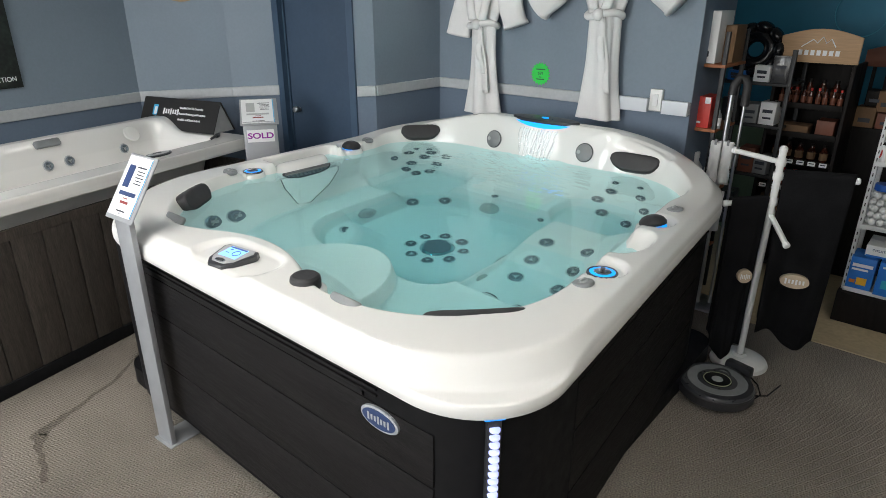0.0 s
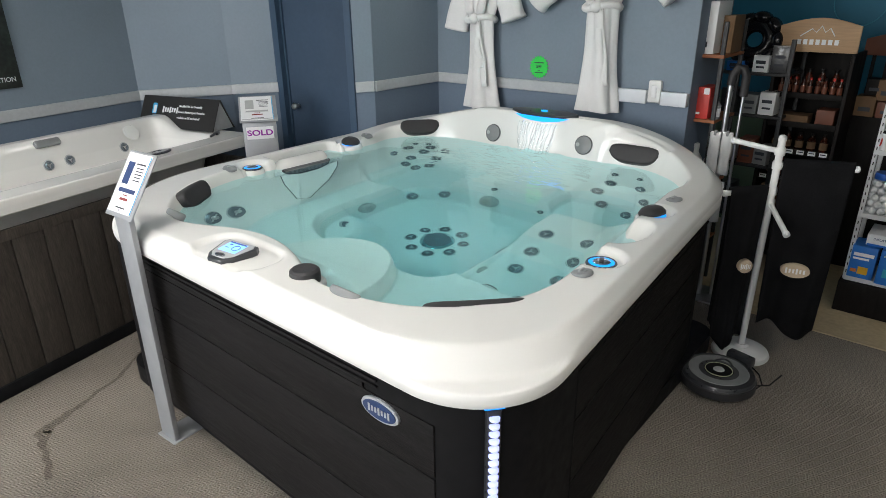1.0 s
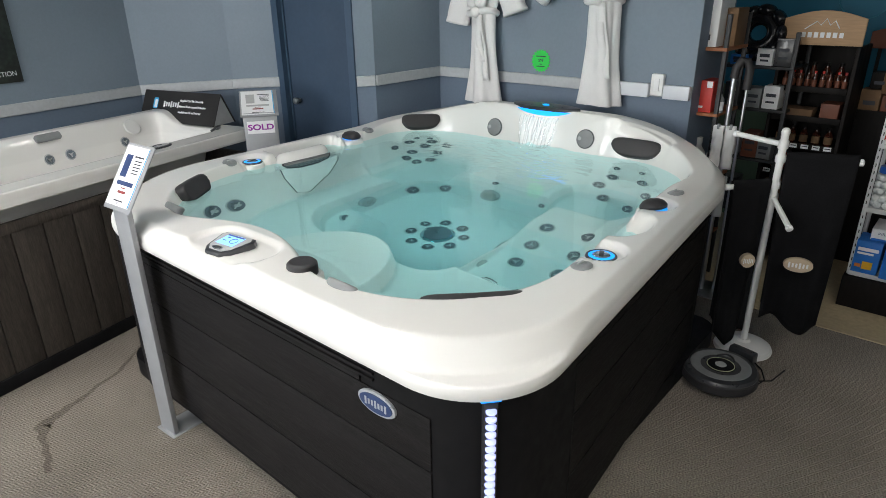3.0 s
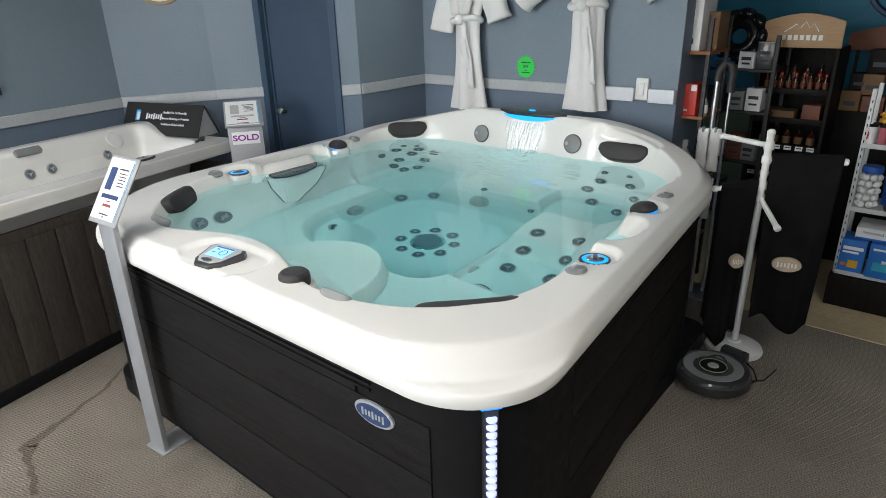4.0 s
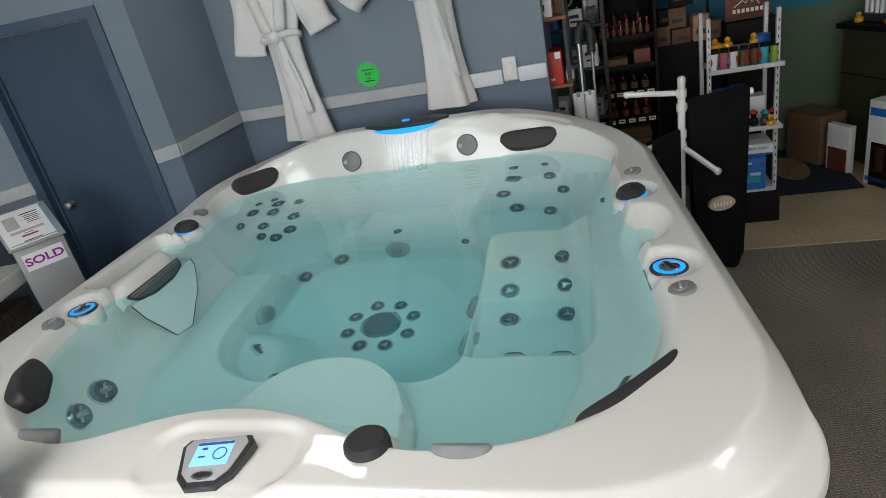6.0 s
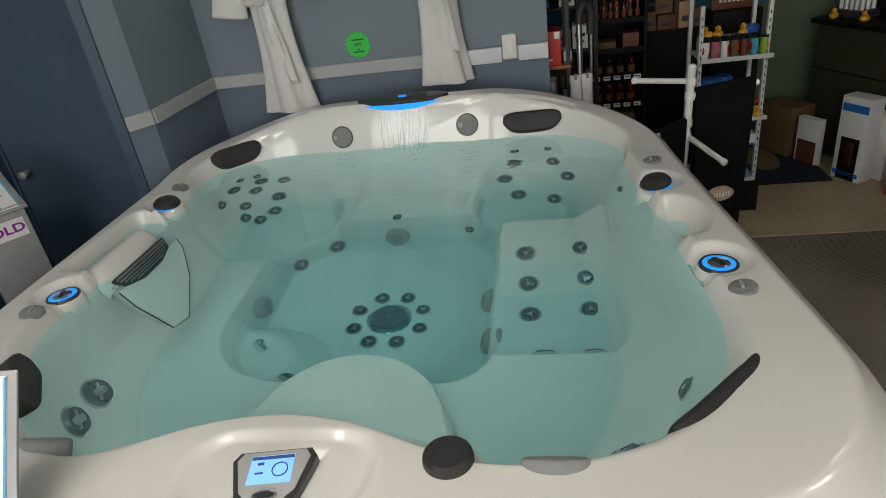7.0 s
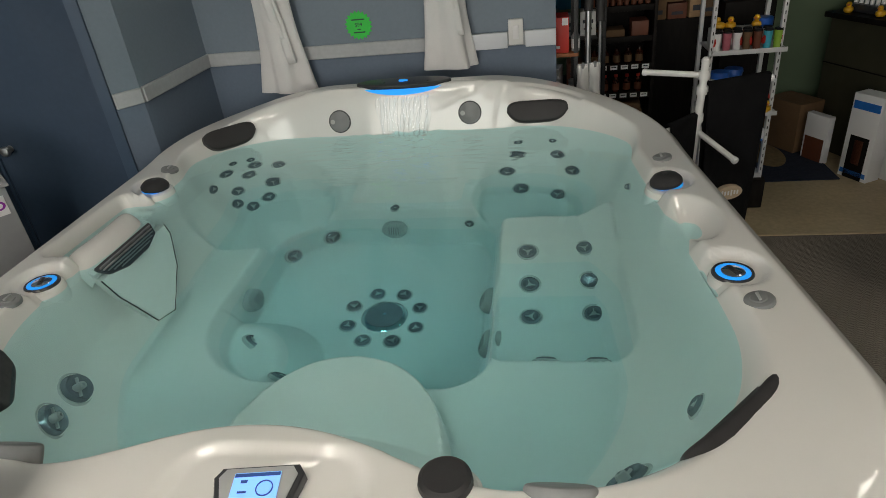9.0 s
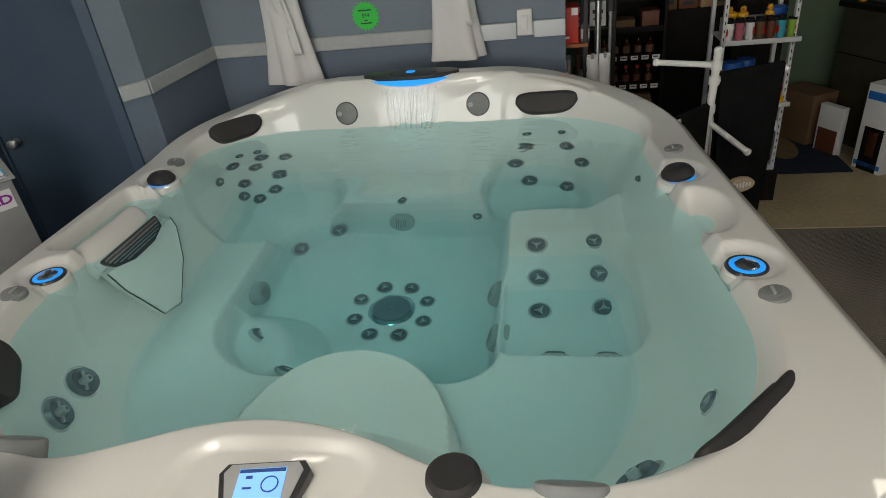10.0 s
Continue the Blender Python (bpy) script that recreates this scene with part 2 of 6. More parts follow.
def lathe(profile, seg=24, m=None, sx=1.0, sy=1.0):
    """A turned body from (radius, height) pairs."""
    bm = bmesh.new()
    rings = []
    for r, z in profile:
        if r < 1e-6:
            rings.append([bm.verts.new((0, 0, z))])
        else:
            rings.append([bm.verts.new((sx * r * math.cos(2 * math.pi * i / seg), sy * r * math.sin(2 * math.pi * i / seg), z)) for i in range(seg)])
    for a, b in zip(rings, rings[1:]):
        for i in range(seg):
            j = (i + 1) % seg
            if len(a) == 1 and len(b) == 1:
                continue
            if len(a) == 1:
                bm.faces.new((a[0], b[j], b[i]))
            elif len(b) == 1:
                bm.faces.new((a[i], a[j], b[0]))
            else:
                bm.faces.new((a[i], a[j], b[j], b[i]))
    bmesh.ops.recalc_face_normals(bm, faces=bm.faces[:])
    return put(bm, m) if m is not None else bm


def tube(points, r, seg=10, closed=False, r_end=None):
    bm = bmesh.new()
    pts = [Vector(p) for p in points]
    rings = []
    n = len(pts)
    side = None
    for i, p in enumerate(pts):
        if closed:
            d = pts[(i + 1) % n] - pts[i - 1]
        else:
            d = pts[min(i + 1, n - 1)] - pts[max(i - 1, 0)]
        d.normalize()
        if side is None:
            side = d.orthogonal().normalized()
        side = (side - d * side.dot(d)).normalized()
        up = d.cross(side)
        rr = r if r_end is None else r + (r_end - r) * i / (n - 1)
        rings.append([bm.verts.new(p + rr * (math.cos(2 * math.pi * k / seg) * side + math.sin(2 * math.pi * k / seg) * up)) for k in range(seg)])
    pairs = list(zip(rings, rings[1:])) + ([(rings[-1], rings[0])] if closed else [])
    for a, b in pairs:
        for k in range(seg):
            bm.faces.new((a[k], a[(k + 1) % seg], b[(k + 1) % seg], b[k]))
    if not closed:
        bm.faces.new(rings[0])
        bm.faces.new(rings[-1])
    bmesh.ops.recalc_face_normals(bm, faces=bm.faces[:])
    return bm


def prism(outline, z0, z1, bevel=0.0, seg=2, m=None):
    """A plate of the 2D outline from z0 to z1, its rims rounded."""
    bm = bmesh.new()
    low = [bm.verts.new((x, y, z0)) for x, y in outline]
    high = [bm.verts.new((x, y, z1)) for x, y in outline]
    n = len(outline)
    bm.faces.new(low[::-1])
    top = bm.faces.new(high)
    for i in range(n):
        bm.faces.new((low[i], low[(i + 1) % n], high[(i + 1) % n], high[i]))
    bmesh.ops.recalc_face_normals(bm, faces=bm.faces[:])
    if bevel:
        bmesh.ops.bevel(bm, geom=list(top.edges), offset=bevel, segments=seg, affect="EDGES", profile=0.6)
    return put(bm, m) if m is not None else bm


def round_rect(hx, hy, r, n=6, cx=0.0, cy=0.0):
    out = []
    for qx, qy, a0 in ((1, 1, 0), (-1, 1, 90), (-1, -1, 180), (1, -1, 270)):
        for k in range(n + 1):
            a = radians(a0 + 90 * k / n)
            out.append((cx + qx * (hx - r) + r * math.cos(a), cy + qy * (hy - r) + r * math.sin(a)))
    return out


def oval(rx, ry, n=28):
    return [(rx * math.cos(2 * math.pi * k / n), ry * math.sin(2 * math.pi * k / n)) for k in range(n)]


def sheet(fn, nu, nv, thick=0.0, wrap=False):
    """A grid of fn(u, v), u and v from 0 to 1, given a thickness."""
    bm = bmesh.new()
    cols = nu if wrap else nu + 1
    g = [[bm.verts.new(fn(i / nu, j / nv)) for j in range(nv + 1)] for i in range(cols)]
    for i in range(nu):
        for j in range(nv):
            k = (i + 1) % cols
            bm.faces.new((g[i][j], g[k][j], g[k][j + 1], g[i][j + 1]))
    if thick:
        bmesh.ops.recalc_face_normals(bm, faces=bm.faces[:])
        bmesh.ops.solidify(bm, geom=bm.faces[:], thickness=thick)
    return bm


def text_part(body, size, mat, parent, m, name="lettering", label="", depth=0.0008, align="CENTER", squeeze=1.0, bold=0.0):
    cu = bpy.data.curves.new(name, "FONT")
    cu.body, cu.size, cu.extrude, cu.align_x, cu.align_y = body, size, depth, align, "CENTER"
    cu.offset = bold * size
    ob = bpy.data.objects.new("tmp_text", cu)
    scene.collection.objects.link(ob)
    me = bpy.data.meshes.new_from_object(ob.evaluated_get(bpy.context.evaluated_depsgraph_get()))
    bpy.data.objects.remove(ob)
    bpy.data.curves.remove(cu)
    me.name = name
    me.materials.clear()
    me.materials.append(mat)
    return part(name, me, mat, parent, label, m @ Matrix.Diagonal((squeeze, 1, 1, 1)))


def bars(spots, mat, parent, m, name="print_bar", depth=0.0012):
    """Plain printed bars: (x, y, width, height) on the face of m."""
    for x, y, w, h in spots:
        part(name, box(w, h, depth, (x, y, 0)), mat, parent, "", m)


def face_to(at, normal, spin=0.0):
    """A pose whose z points along normal."""
    q = Vector(normal).to_track_quat("Z", "Y")
    return Matrix.Translation(at) @ q.to_matrix().to_4x4() @ pose(0, 0, 0, 0, 0, spin)


def upright(at, facing, tilt=0.0):
    """A pose for a sign's face: x along the sign, y up it, z towards facing (degrees in plan), tilted back."""
    return pose(at[0], at[1], at[2], 0, 0, facing + 90) @ pose(0, 0, 0, 90 - tilt, 0, 0)

# ---------------------------------------------------------------- the hot tub's moulded shape
HALF, WATER_Z, LIP_Z = 1.165, 0.900, 0.856


def rounded_box(x, y, x0, x1, y0, y1, r):
    """Distance inside (plus) of a rounded rectangle."""
    cx, cy, hx, hy = (x0 + x1) / 2, (y0 + y1) / 2, (x1 - x0) / 2 - r, (y1 - y0) / 2 - r
    dx, dy = abs(x - cx) - hx, abs(y - cy) - hy
    return r - (math.hypot(max(dx, 0), max(dy, 0)) + min(max(dx, dy), 0))


def bump1(t):
    t = abs(t)
    return 0.0 if t >= 1 else (1 - t * t) ** 2


def sstep(a, b, x):
    t = min(1.0, max(0.0, (x - a) / (b - a)))
    return t * t * (3 - 2 * t)


FRONT, BACK = -1.178, 1.245


def square(x, y):
    """The tub's sides lean a little in plan: x across the leaning sides."""
    return x + y * (0.04 + 0.06 * sstep(-0.2, 1.1, x))


def basin(x, y):
    """Distance in from the basin's rounded inner edge."""
    r = 0.50 if y > 0 else (0.62 if x < 0 else 0.54)
    side = 0.988 + 0.065 * sstep(0.55, 0.80, y)
    d = rounded_box(square(x, y), y, -side, side, -1.035, 1.097, r)
    # the control panel's swell pushes the front edge inwards
    if y < -0.3:
        d -= 0.135 * bump1((x - 0.0) / 0.50) * sstep(-0.3, -0.8, y)
    return d


def rim_z(x, y):
    z = 0.952
    z += 0.150 * sstep(0.55, 1.12, y) * (1 - 0.72 * sstep(0.35, 1.1, abs(x + 0.06)))
    z += 0.012 * bump1((x - 0.04) / 0.34) * sstep(-0.86, -1.0, y)
    return z


def seat_z(x, y):
    z = 0.43
    z -= 0.12 * sstep(0.36, 0.30, math.hypot(x + 0.70, y - 0.66))
    z -= 0.11 * sstep(0.35, 0.31, math.hypot(x - 0.60, y - 0.74))
    z += 0.05 * sstep(0.28, 0.20, abs(x + 0.04)) * sstep(0.64, 0.72, y)
    # sunken leg rest that rises towards the back seat
    p = rounded_box(x, y, 0.385, 0.83, -0.290, 0.50, 0.05)
    rest = 0.325 + 0.17 * sstep(-0.04, 0.33, y)
    z += (rest - z) * sstep(-0.004, 0.022, p)
    f = rounded_box(x, y, -0.575, 0.40, -0.41, 0.625, 0.30)
    if x > 0:
        f = max(f, rounded_box(x, y, -0.3, 0.40, -0.41, 0.625, 0.16))
    ledge = sstep(0.215, 0.195, math.hypot(x + 0.40, y + 0.19))
    floor = 0.175 + 0.13 * ledge * sstep(0.34, 0.16, math.hypot(x + 0.50, y + 0.26))
    k = sstep(-0.006, 0.060, f)
    z = z + (floor - z) * k
    b = math.hypot((x - 0.02) / 0.31, (y + 0.74) / 0.385)
    z = z + (0.565 - z) * sstep(1.0, 0.93, b) if z < 0.565 else z
    return z


KNOBS = [(-0.978, -0.310), (-1.005, 0.405), (1.045, -0.300), (0.978, 0.272)]


def tub_z(x, y):
    z = tub_base(x, y)
    # pocket for the filter cover
    p = rounded_box(x, y, -1.085, -0.80, -0.165, 0.300, 0.03)
    if p > -0.02 and z > 0.86:
        z += (0.86 - z) * sstep(-0.016, 0.014, p)
    # shallow dish round the control panel
    q = rounded_box(x, y, -0.140, 0.240, -1.150, -0.955, 0.080)
    if q > -0.02 and z > 0.93:
        z -= 0.016 * sstep(-0.012, 0.018, q)
    # cups round the diverter knobs
    for kx, ky in KNOBS:
        r = math.hypot(x - kx, y - ky)
        if r < 0.10:
            z -= 0.022 * sstep(0.092, 0.076, r) if z > 0.9 else 0
    # arm rest scoop
    a = math.hypot((x - 1.005) / 0.085, (y + 0.01) / 0.15)
    if a < 1 and z > 0.8:
        z -= 0.06 * (1 - a * a)
    # raised leaf-shaped brow beside the spout, with a crisp edge and two fine ridges
    along = abs(x + 0.075) / 0.52
    if along < 1 and abs(y - 1.105) < 0.09:
        half = 0.075 * (1 - along ** 1.7)
        e = half - abs(y - 1.100)
        z += 0.009 * sstep(0.0, 0.009, e) - 0.004 * sstep(0.016, 0.020, e) * sstep(0.030, 0.026, e)
    # arched brow over the back head rest
    e = math.hypot((x - 0.545) / 0.21, (y - 1.03) / 0.085)
    z -= 0.012 * sstep(1.0, 0.90, e)
    return z


# how the basin's wall falls from the rim to the seats: a curved lip, a steep face, a sloping back
WALL_PROFILE = [(0.0, 0.0), (0.03, 0.01), (0.08, 0.05), (0.14, 0.12), (0.20, 0.21), (0.26, 0.32), (0.34, 0.49), (0.42, 0.61), (0.55, 0.73), (0.72, 0.84), (0.90, 0.955), (1.0, 1.0)]


def tub_base(x, y):
    d = basin(x, y)
    if d <= 0:
        return rim_z(x, y)
    w = 0.25
    w += 0.12 * sstep(-0.35, -0.7, y) * sstep(0.5, 0.85, abs(x))
    t, k = min(1.0, d / w), 1.0
    for (t0, k0), (t1, k1) in zip(WALL_PROFILE, WALL_PROFILE[1:]):
        if t <= t1:
            k = k0 + (k1 - k0) * (t - t0) / (t1 - t0)
            break
    r, s = rim_z(x, y), seat_z(x, y)
    return r + (s - r) * k


def tub_normal(x, y, e=0.012):
    return Vector((tub_z(x - e, y) - tub_z(x + e, y), tub_z(x, y - e) - tub_z(x, y + e), 2 * e)).normalized()

# ---------------------------------------------------------------- the room
ROOF, RAIL = 2.7, 1.212


def slab_between(a, b, z0, z1, thick=0.12, proud=0.0):
    """An upright slab whose visible face runs from a to b, room to its right; a height may be a pair, one for each end."""
    a, b = Vector((*a, 0)), Vector((*b, 0))
    d = b - a
    n = Vector((-d.y, d.x, 0)).normalized()
    (za, zb), (ya, yb) = (z if isinstance(z, tuple) else (z, z) for z in (z0, z1))
    bm = bmesh.new()
    pts = [(a - n * proud, za, ya), (b - n * proud, zb, yb), (b + n * thick, zb, yb), (a + n * thick, za, ya)]
    low = [bm.verts.new((p.x, p.y, z)) for p, z, _ in pts]
    high = [bm.verts.new((p.x, p.y, z)) for p, _, z in pts]
    bm.faces.new(low[::-1]), bm.faces.new(high)
    for i in range(4):
        j = (i + 1) % 4
        bm.faces.new((low[i], low[j], high[j], high[i]))
    bmesh.ops.recalc_face_normals(bm, faces=bm.faces[:])
    return bm


DOOR_A, DOOR_B = (-1.965, 0.60), (-1.30, 0.735)
# corners of the walls in plan, each with the height of the chair rail there
NODES = [(-2.40, -5.8, 1.13), (-2.30, -1.9, 1.13), (-2.64, -0.10, 1.140), (-2.23, 0.385, 1.160), (*DOOR_A, 1.175), (*DOOR_B, 1.210), (-1.22, 0.83, 1.212), (-1.21, 1.47, 1.215), (0.642, 1.475, 1.212)]
NAMES = ["wall_west", "wall_west_inner", "column_front", "column_side", "wall_door", "pillar_front", "pillar_side", "wall_robes"]
for i, nm in enumerate(NAMES):
    a, b = NODES[i][:2], NODES[i + 1][:2]
    ra, rb = NODES[i][2], NODES[i + 1][2]
    if nm == "wall_door":
        continue
    w = solid(nm, slab_between(a, b, (ra, rb), ROOF), WALL, "blue-grey painted wall above a grey chair rail", "wall", "structure")
    part("dado", slab_between(a, b, 0, (ra, rb)), WALL_LOW, w, "darker slate-blue painted lower wall")
    if i:
        r = slab_between(a, b, (ra - 0.034, rb - 0.034), (ra + 0.034, rb + 0.034), 0.0, 0.018)
        bmesh.ops.bevel(r, geom=r.edges[:], offset=0.004, segments=1, affect="EDGES")
        solid("rail_trim", r, RAIL_PAINT, "grey painted flat chair rail on the wall", "trim", "structure")
        solid("baseboard", slab_between(a, b, 0, 0.10, 0.0, 0.010), FRAME_PAINT, "dark baseboard along the wall", "baseboard", "structure")

# the door in its frame
DA, DB = Vector((*DOOR_A, 0)), Vector((*DOOR_B, 0))
DD = (DB - DA).normalized()
DOOR_TOP = 1.895
over = solid("wall_over_door", slab_between(DA[:2], DB[:2], DOOR_TOP + 0.05, ROOF), WALL, "blue-grey painted wall over the door", "wall", "structure")
door = thing("door_1", "closed slate-blue painted door with a steel knob", "door", kind="structure")
part("door_leaf", slab_between((DA + DD * 0.055)[:2], (DB - DD * 0.055)[:2], 0.012, DOOR_TOP, 0.045, -0.055), DOOR_PAINT, door)
part("door_jamb", slab_between(DA[:2], (DA + DD * 0.052)[:2], 0, DOOR_TOP + 0.05, 0.12, 0.014), FRAME_PAINT, door)
part("door_jamb", slab_between((DB - DD * 0.052)[:2], DB[:2], 0, DOOR_TOP + 0.05, 0.12, 0.014), FRAME_PAINT, door)
part("door_head", slab_between((DA + DD * 0.053)[:2], (DB - DD * 0.053)[:2], DOOR_TOP + 0.003, DOOR_TOP + 0.05, 0.12, 0.014), FRAME_PAINT, door)
part("door_stop", slab_between((DA + DD * 0.053)[:2], (DA + DD * 0.066)[:2], 0, DOOR_TOP, 0.12, -0.030), FRAME_PAINT, door)
nrm = Vector((DD.y, -DD.x, 0))
kp = DA + DD * 0.125 - nrm * 0.055 + Vector((0, 0, 1.045))
part("door_handle", lathe([(0.0, 0.0), (0.027, 0.0), (0.027, 0.006), (0.010, 0.012), (0.009, 0.032), (0.021, 0.040), (0.025, 0.052), (0.019, 0.063), (0.0, 0.066)], 20, face_to(kp, nrm)), STEEL, door, "round satin steel door knob")

# the rest of the shell of the shop
solid("wall_end_return", box(0.12, 0.5, ROOF, (0.582, 1.740, 0)), WALL_LOW, "end of the blue-grey partition wall", "wall", "structure")
far = solid("wall_north", box(7.4, 0.12, ROOF - 1.05, (3.0, 3.26, 1.05)), TURQ, "turquoise printed wall with swirls", "wall", "structure")
part("dado", box(7.4, 0.12, 1.05, (3.0, 3.263, 0)), GREENWALL, far, "sage green lower wall")
solid("wall_east", box(0.12, 9.2, ROOF, (6.0, -1.3, 0)), GREENWALL, "dim green painted side wall", "wall", "structure")
south = solid("wall_south", join(box(8.2, 0.12, 0.8, (2.0, -5.75, 0)), box(8.2, 0.12, ROOF - 2.7 + 0.004 if ROOF > 2.7 else 0.01, (2.0, -5.75, ROOF - 0.012)),
                                 box(0.35, 0.12, 1.88, (1.0, -5.75, 0.805)), box(1.0, 0.12, 1.88, (-2.6, -5.75, 0.805)), box(2.0, 0.12, 1.88, (5.0, -5.75, 0.805))),
              WALL, "blue-grey shop front wall with window openings", "wall", "structure")
solid("ceiling", box(9.2, 9.4, 0.1, (1.6, -1.2, ROOF + 0.002)), CEILING, "white ceiling boards", "ceiling", "structure")
solid("floor", box(9.2, 7.4, 0.1, (1.6, -2.12, -0.1)), CARPET, "worn grey-brown ribbed carpet with stains", "floor", "structure")
solid("floor_vinyl", box(8.4, 1.80, 0.1, (2.0, 2.482, -0.1), m=pose(0, 0, 0, 0, 0, 0)), VINYL, "tan vinyl floor beyond the carpet", "floor", "structure")
solid("floor_trim", box(5.4, 0.03, 0.006, (3.3, 1.58, 0.0005), 0.002), VINYL, "thin tan strip where carpet meets vinyl", "trim", "structure")

# ceiling light panels
LIGHT_PANEL = glow("light_panel_diffuser", (1.0, 0.98, 0.95), 17.0)


def ceiling_light(x, y, turn=0):
    t = thing("ceiling_light", "white recessed fluorescent ceiling light panel", "ceiling light", pose(x, y, ROOF - 0.055, 0, 0, turn), "ceiling lights")
    part("frame", join(box(0.66, 0.03, 0.05, (0, 0.315, 0.0)), box(0.66, 0.03, 0.05, (0, -0.315, 0.0)), box(0.03, 0.598, 0.05, (0.315, 0, 0)), box(0.03, 0.598, 0.05, (-0.315, 0, 0))), WHITE_PLASTIC, t)
    part("diffuser", box(0.598, 0.598, 0.012, (0, 0, 0.02)), LIGHT_PANEL, t)


for x, y, r in ((-0.9, -2.6, 0), (1.8, -2.7, 0), (-0.1, -1.55, 0), (3.0, -1.1, 0)):
    ceiling_light(x, y, r)

# small square downlights
def downlight(x, y):
    t = thing("downlight", "small square recessed ceiling downlight", "ceiling light", pose(x, y, ROOF - 0.030), "downlights")
    part("frame", join(box(0.30, 0.02, 0.028, (0, 0.14, 0)), box(0.30, 0.02, 0.028, (0, -0.14, 0)), box(0.02, 0.258, 0.028, (0.14, 0, 0)), box(0.02, 0.258, 0.028, (-0.14, 0, 0))), WHITE_PLASTIC, t)
    part("diffuser", box(0.258, 0.258, 0.008, (0, 0, 0.012)), LIGHT_PANEL, t)


for x, y in ((-0.74, 0.67), (2.15, 0.37)):
    downlight(x, y)

# winding stain on the carpet
trail = [Vector(p) for p in ((-0.573, -1.651), (-0.777, -1.598), (-0.919, -1.559), (-0.964, -1.447), (-1.046, -1.267), (-1.093, -1.153), (-1.207, -1.018), (-1.317, -0.876))]
widths = (0.030, 0.012, 0.034, 0.022, 0.010, 0.012, 0.008, 0.016)


def stain(u, v):
    t = u * (len(trail) - 1)
    i = min(int(t), len(trail) - 2)
    f = t - i
    p = trail[i].lerp(trail[i + 1], f)
    d = (trail[i + 1] - trail[i]).normalized()
    w = widths[i] + (widths[i + 1] - widths[i]) * f
    w *= math.sin(math.pi * min(1, max(0, u * 0.96 + 0.02))) ** 0.3 * (1 + 0.55 * noise.noise(Vector((u * 40, v * 2, 0.5))))
    j = 0.012 * noise.noise(Vector((u * 22, 3.0, 0)))
    return p.x - d.y * (w * (2 * v - 1) + j), p.y + d.x * (w * (2 * v - 1) + j), 0.0012


part("stain", sheet(stain, 90, 2), STAIN, bpy.data.objects["floor"], "dark winding stain in the carpet")

# ---------------------------------------------------------------- the hot tub
tub = thing("hot_tub", "white acrylic hot tub full of water, dark panelled sides", "hot tub")


def outer(theta):
    """Point of the rounded-square outline in the direction theta."""
    c, s = math.cos(theta), math.sin(theta)
    r = 0.50 if s > 0 else (0.30 if c > 0 else 0.56)
    lo, hi = 0.5, 1.8
    for _ in range(26):
        mid = (lo + hi) / 2
        if rounded_box(square(mid * c, mid * s), mid * s, -HALF, HALF, FRONT, BACK, r) > 0:
            lo = mid
        else:
            hi = mid
    return lo


def crown(x, y):
    """Distance in from the crease where the flat rim turns down into its sloping outer band."""
    r = 0.54 if y > 0 else (0.46 if x > 0 else 0.62)
    return rounded_box(square(x, y), y, -HALF + 0.028, HALF - 0.040, FRONT + 0.045, BACK - 0.028, r)


def tub_shell():
    n = 620
    bm = bmesh.new()
    prof = [(-0.012, LIP_Z), (0.0, LIP_Z - 0.004), (0.004, LIP_Z + 0.004), (0.0045, LIP_Z + 0.02), (0.002, LIP_Z + 0.032)]
    radial = [0.006 * k for k in range(20)] + [0.114 + 0.886 * (k / 205) for k in range(1, 206)]
    rings = []
    dirs = []
    for k in range(n):
        th = 2 * math.pi * k / n
        dirs.append((math.cos(th), math.sin(th), outer(th)))
    for grow, z in prof:
        rings.append([bm.verts.new((c * (R + grow), s * (R + grow), z)) for c, s, R in dirs])
    for t in radial:
        ring = []
        for c, s, R in dirs:
            rr = (R - 0.001) * (1 - t)
            x, y = c * rr, s * rr
            top = tub_z(x, y)
            out = -crown(x, y)
            if out > -0.006:
                top -= 0.85 * max(0.0, out) if out > 0.006 else 0.85 * (out + 0.006) ** 2 / 0.024
                top = max(top, LIP_Z + 0.036)
            ring.append(bm.verts.new((x, y, top)))
        if t == 1.0:
            centre = bm.verts.new((0, 0, tub_z(0, 0)))
            for v in ring:
                bm.verts.remove(v)
            last = rings[-1]
            for k in range(n):
                bm.faces.new((last[k], last[(k + 1) % n], centre))
            break
        rings.append(ring)
    for a, b in zip(rings, rings[1:]):
        for k in range(n):
            j = (k + 1) % n
            bm.faces.new((a[k], a[j], b[j], b[k]))
    bmesh.ops.recalc_face_normals(bm, faces=bm.faces[:])
    return bm


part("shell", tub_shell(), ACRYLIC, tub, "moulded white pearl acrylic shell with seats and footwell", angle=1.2)

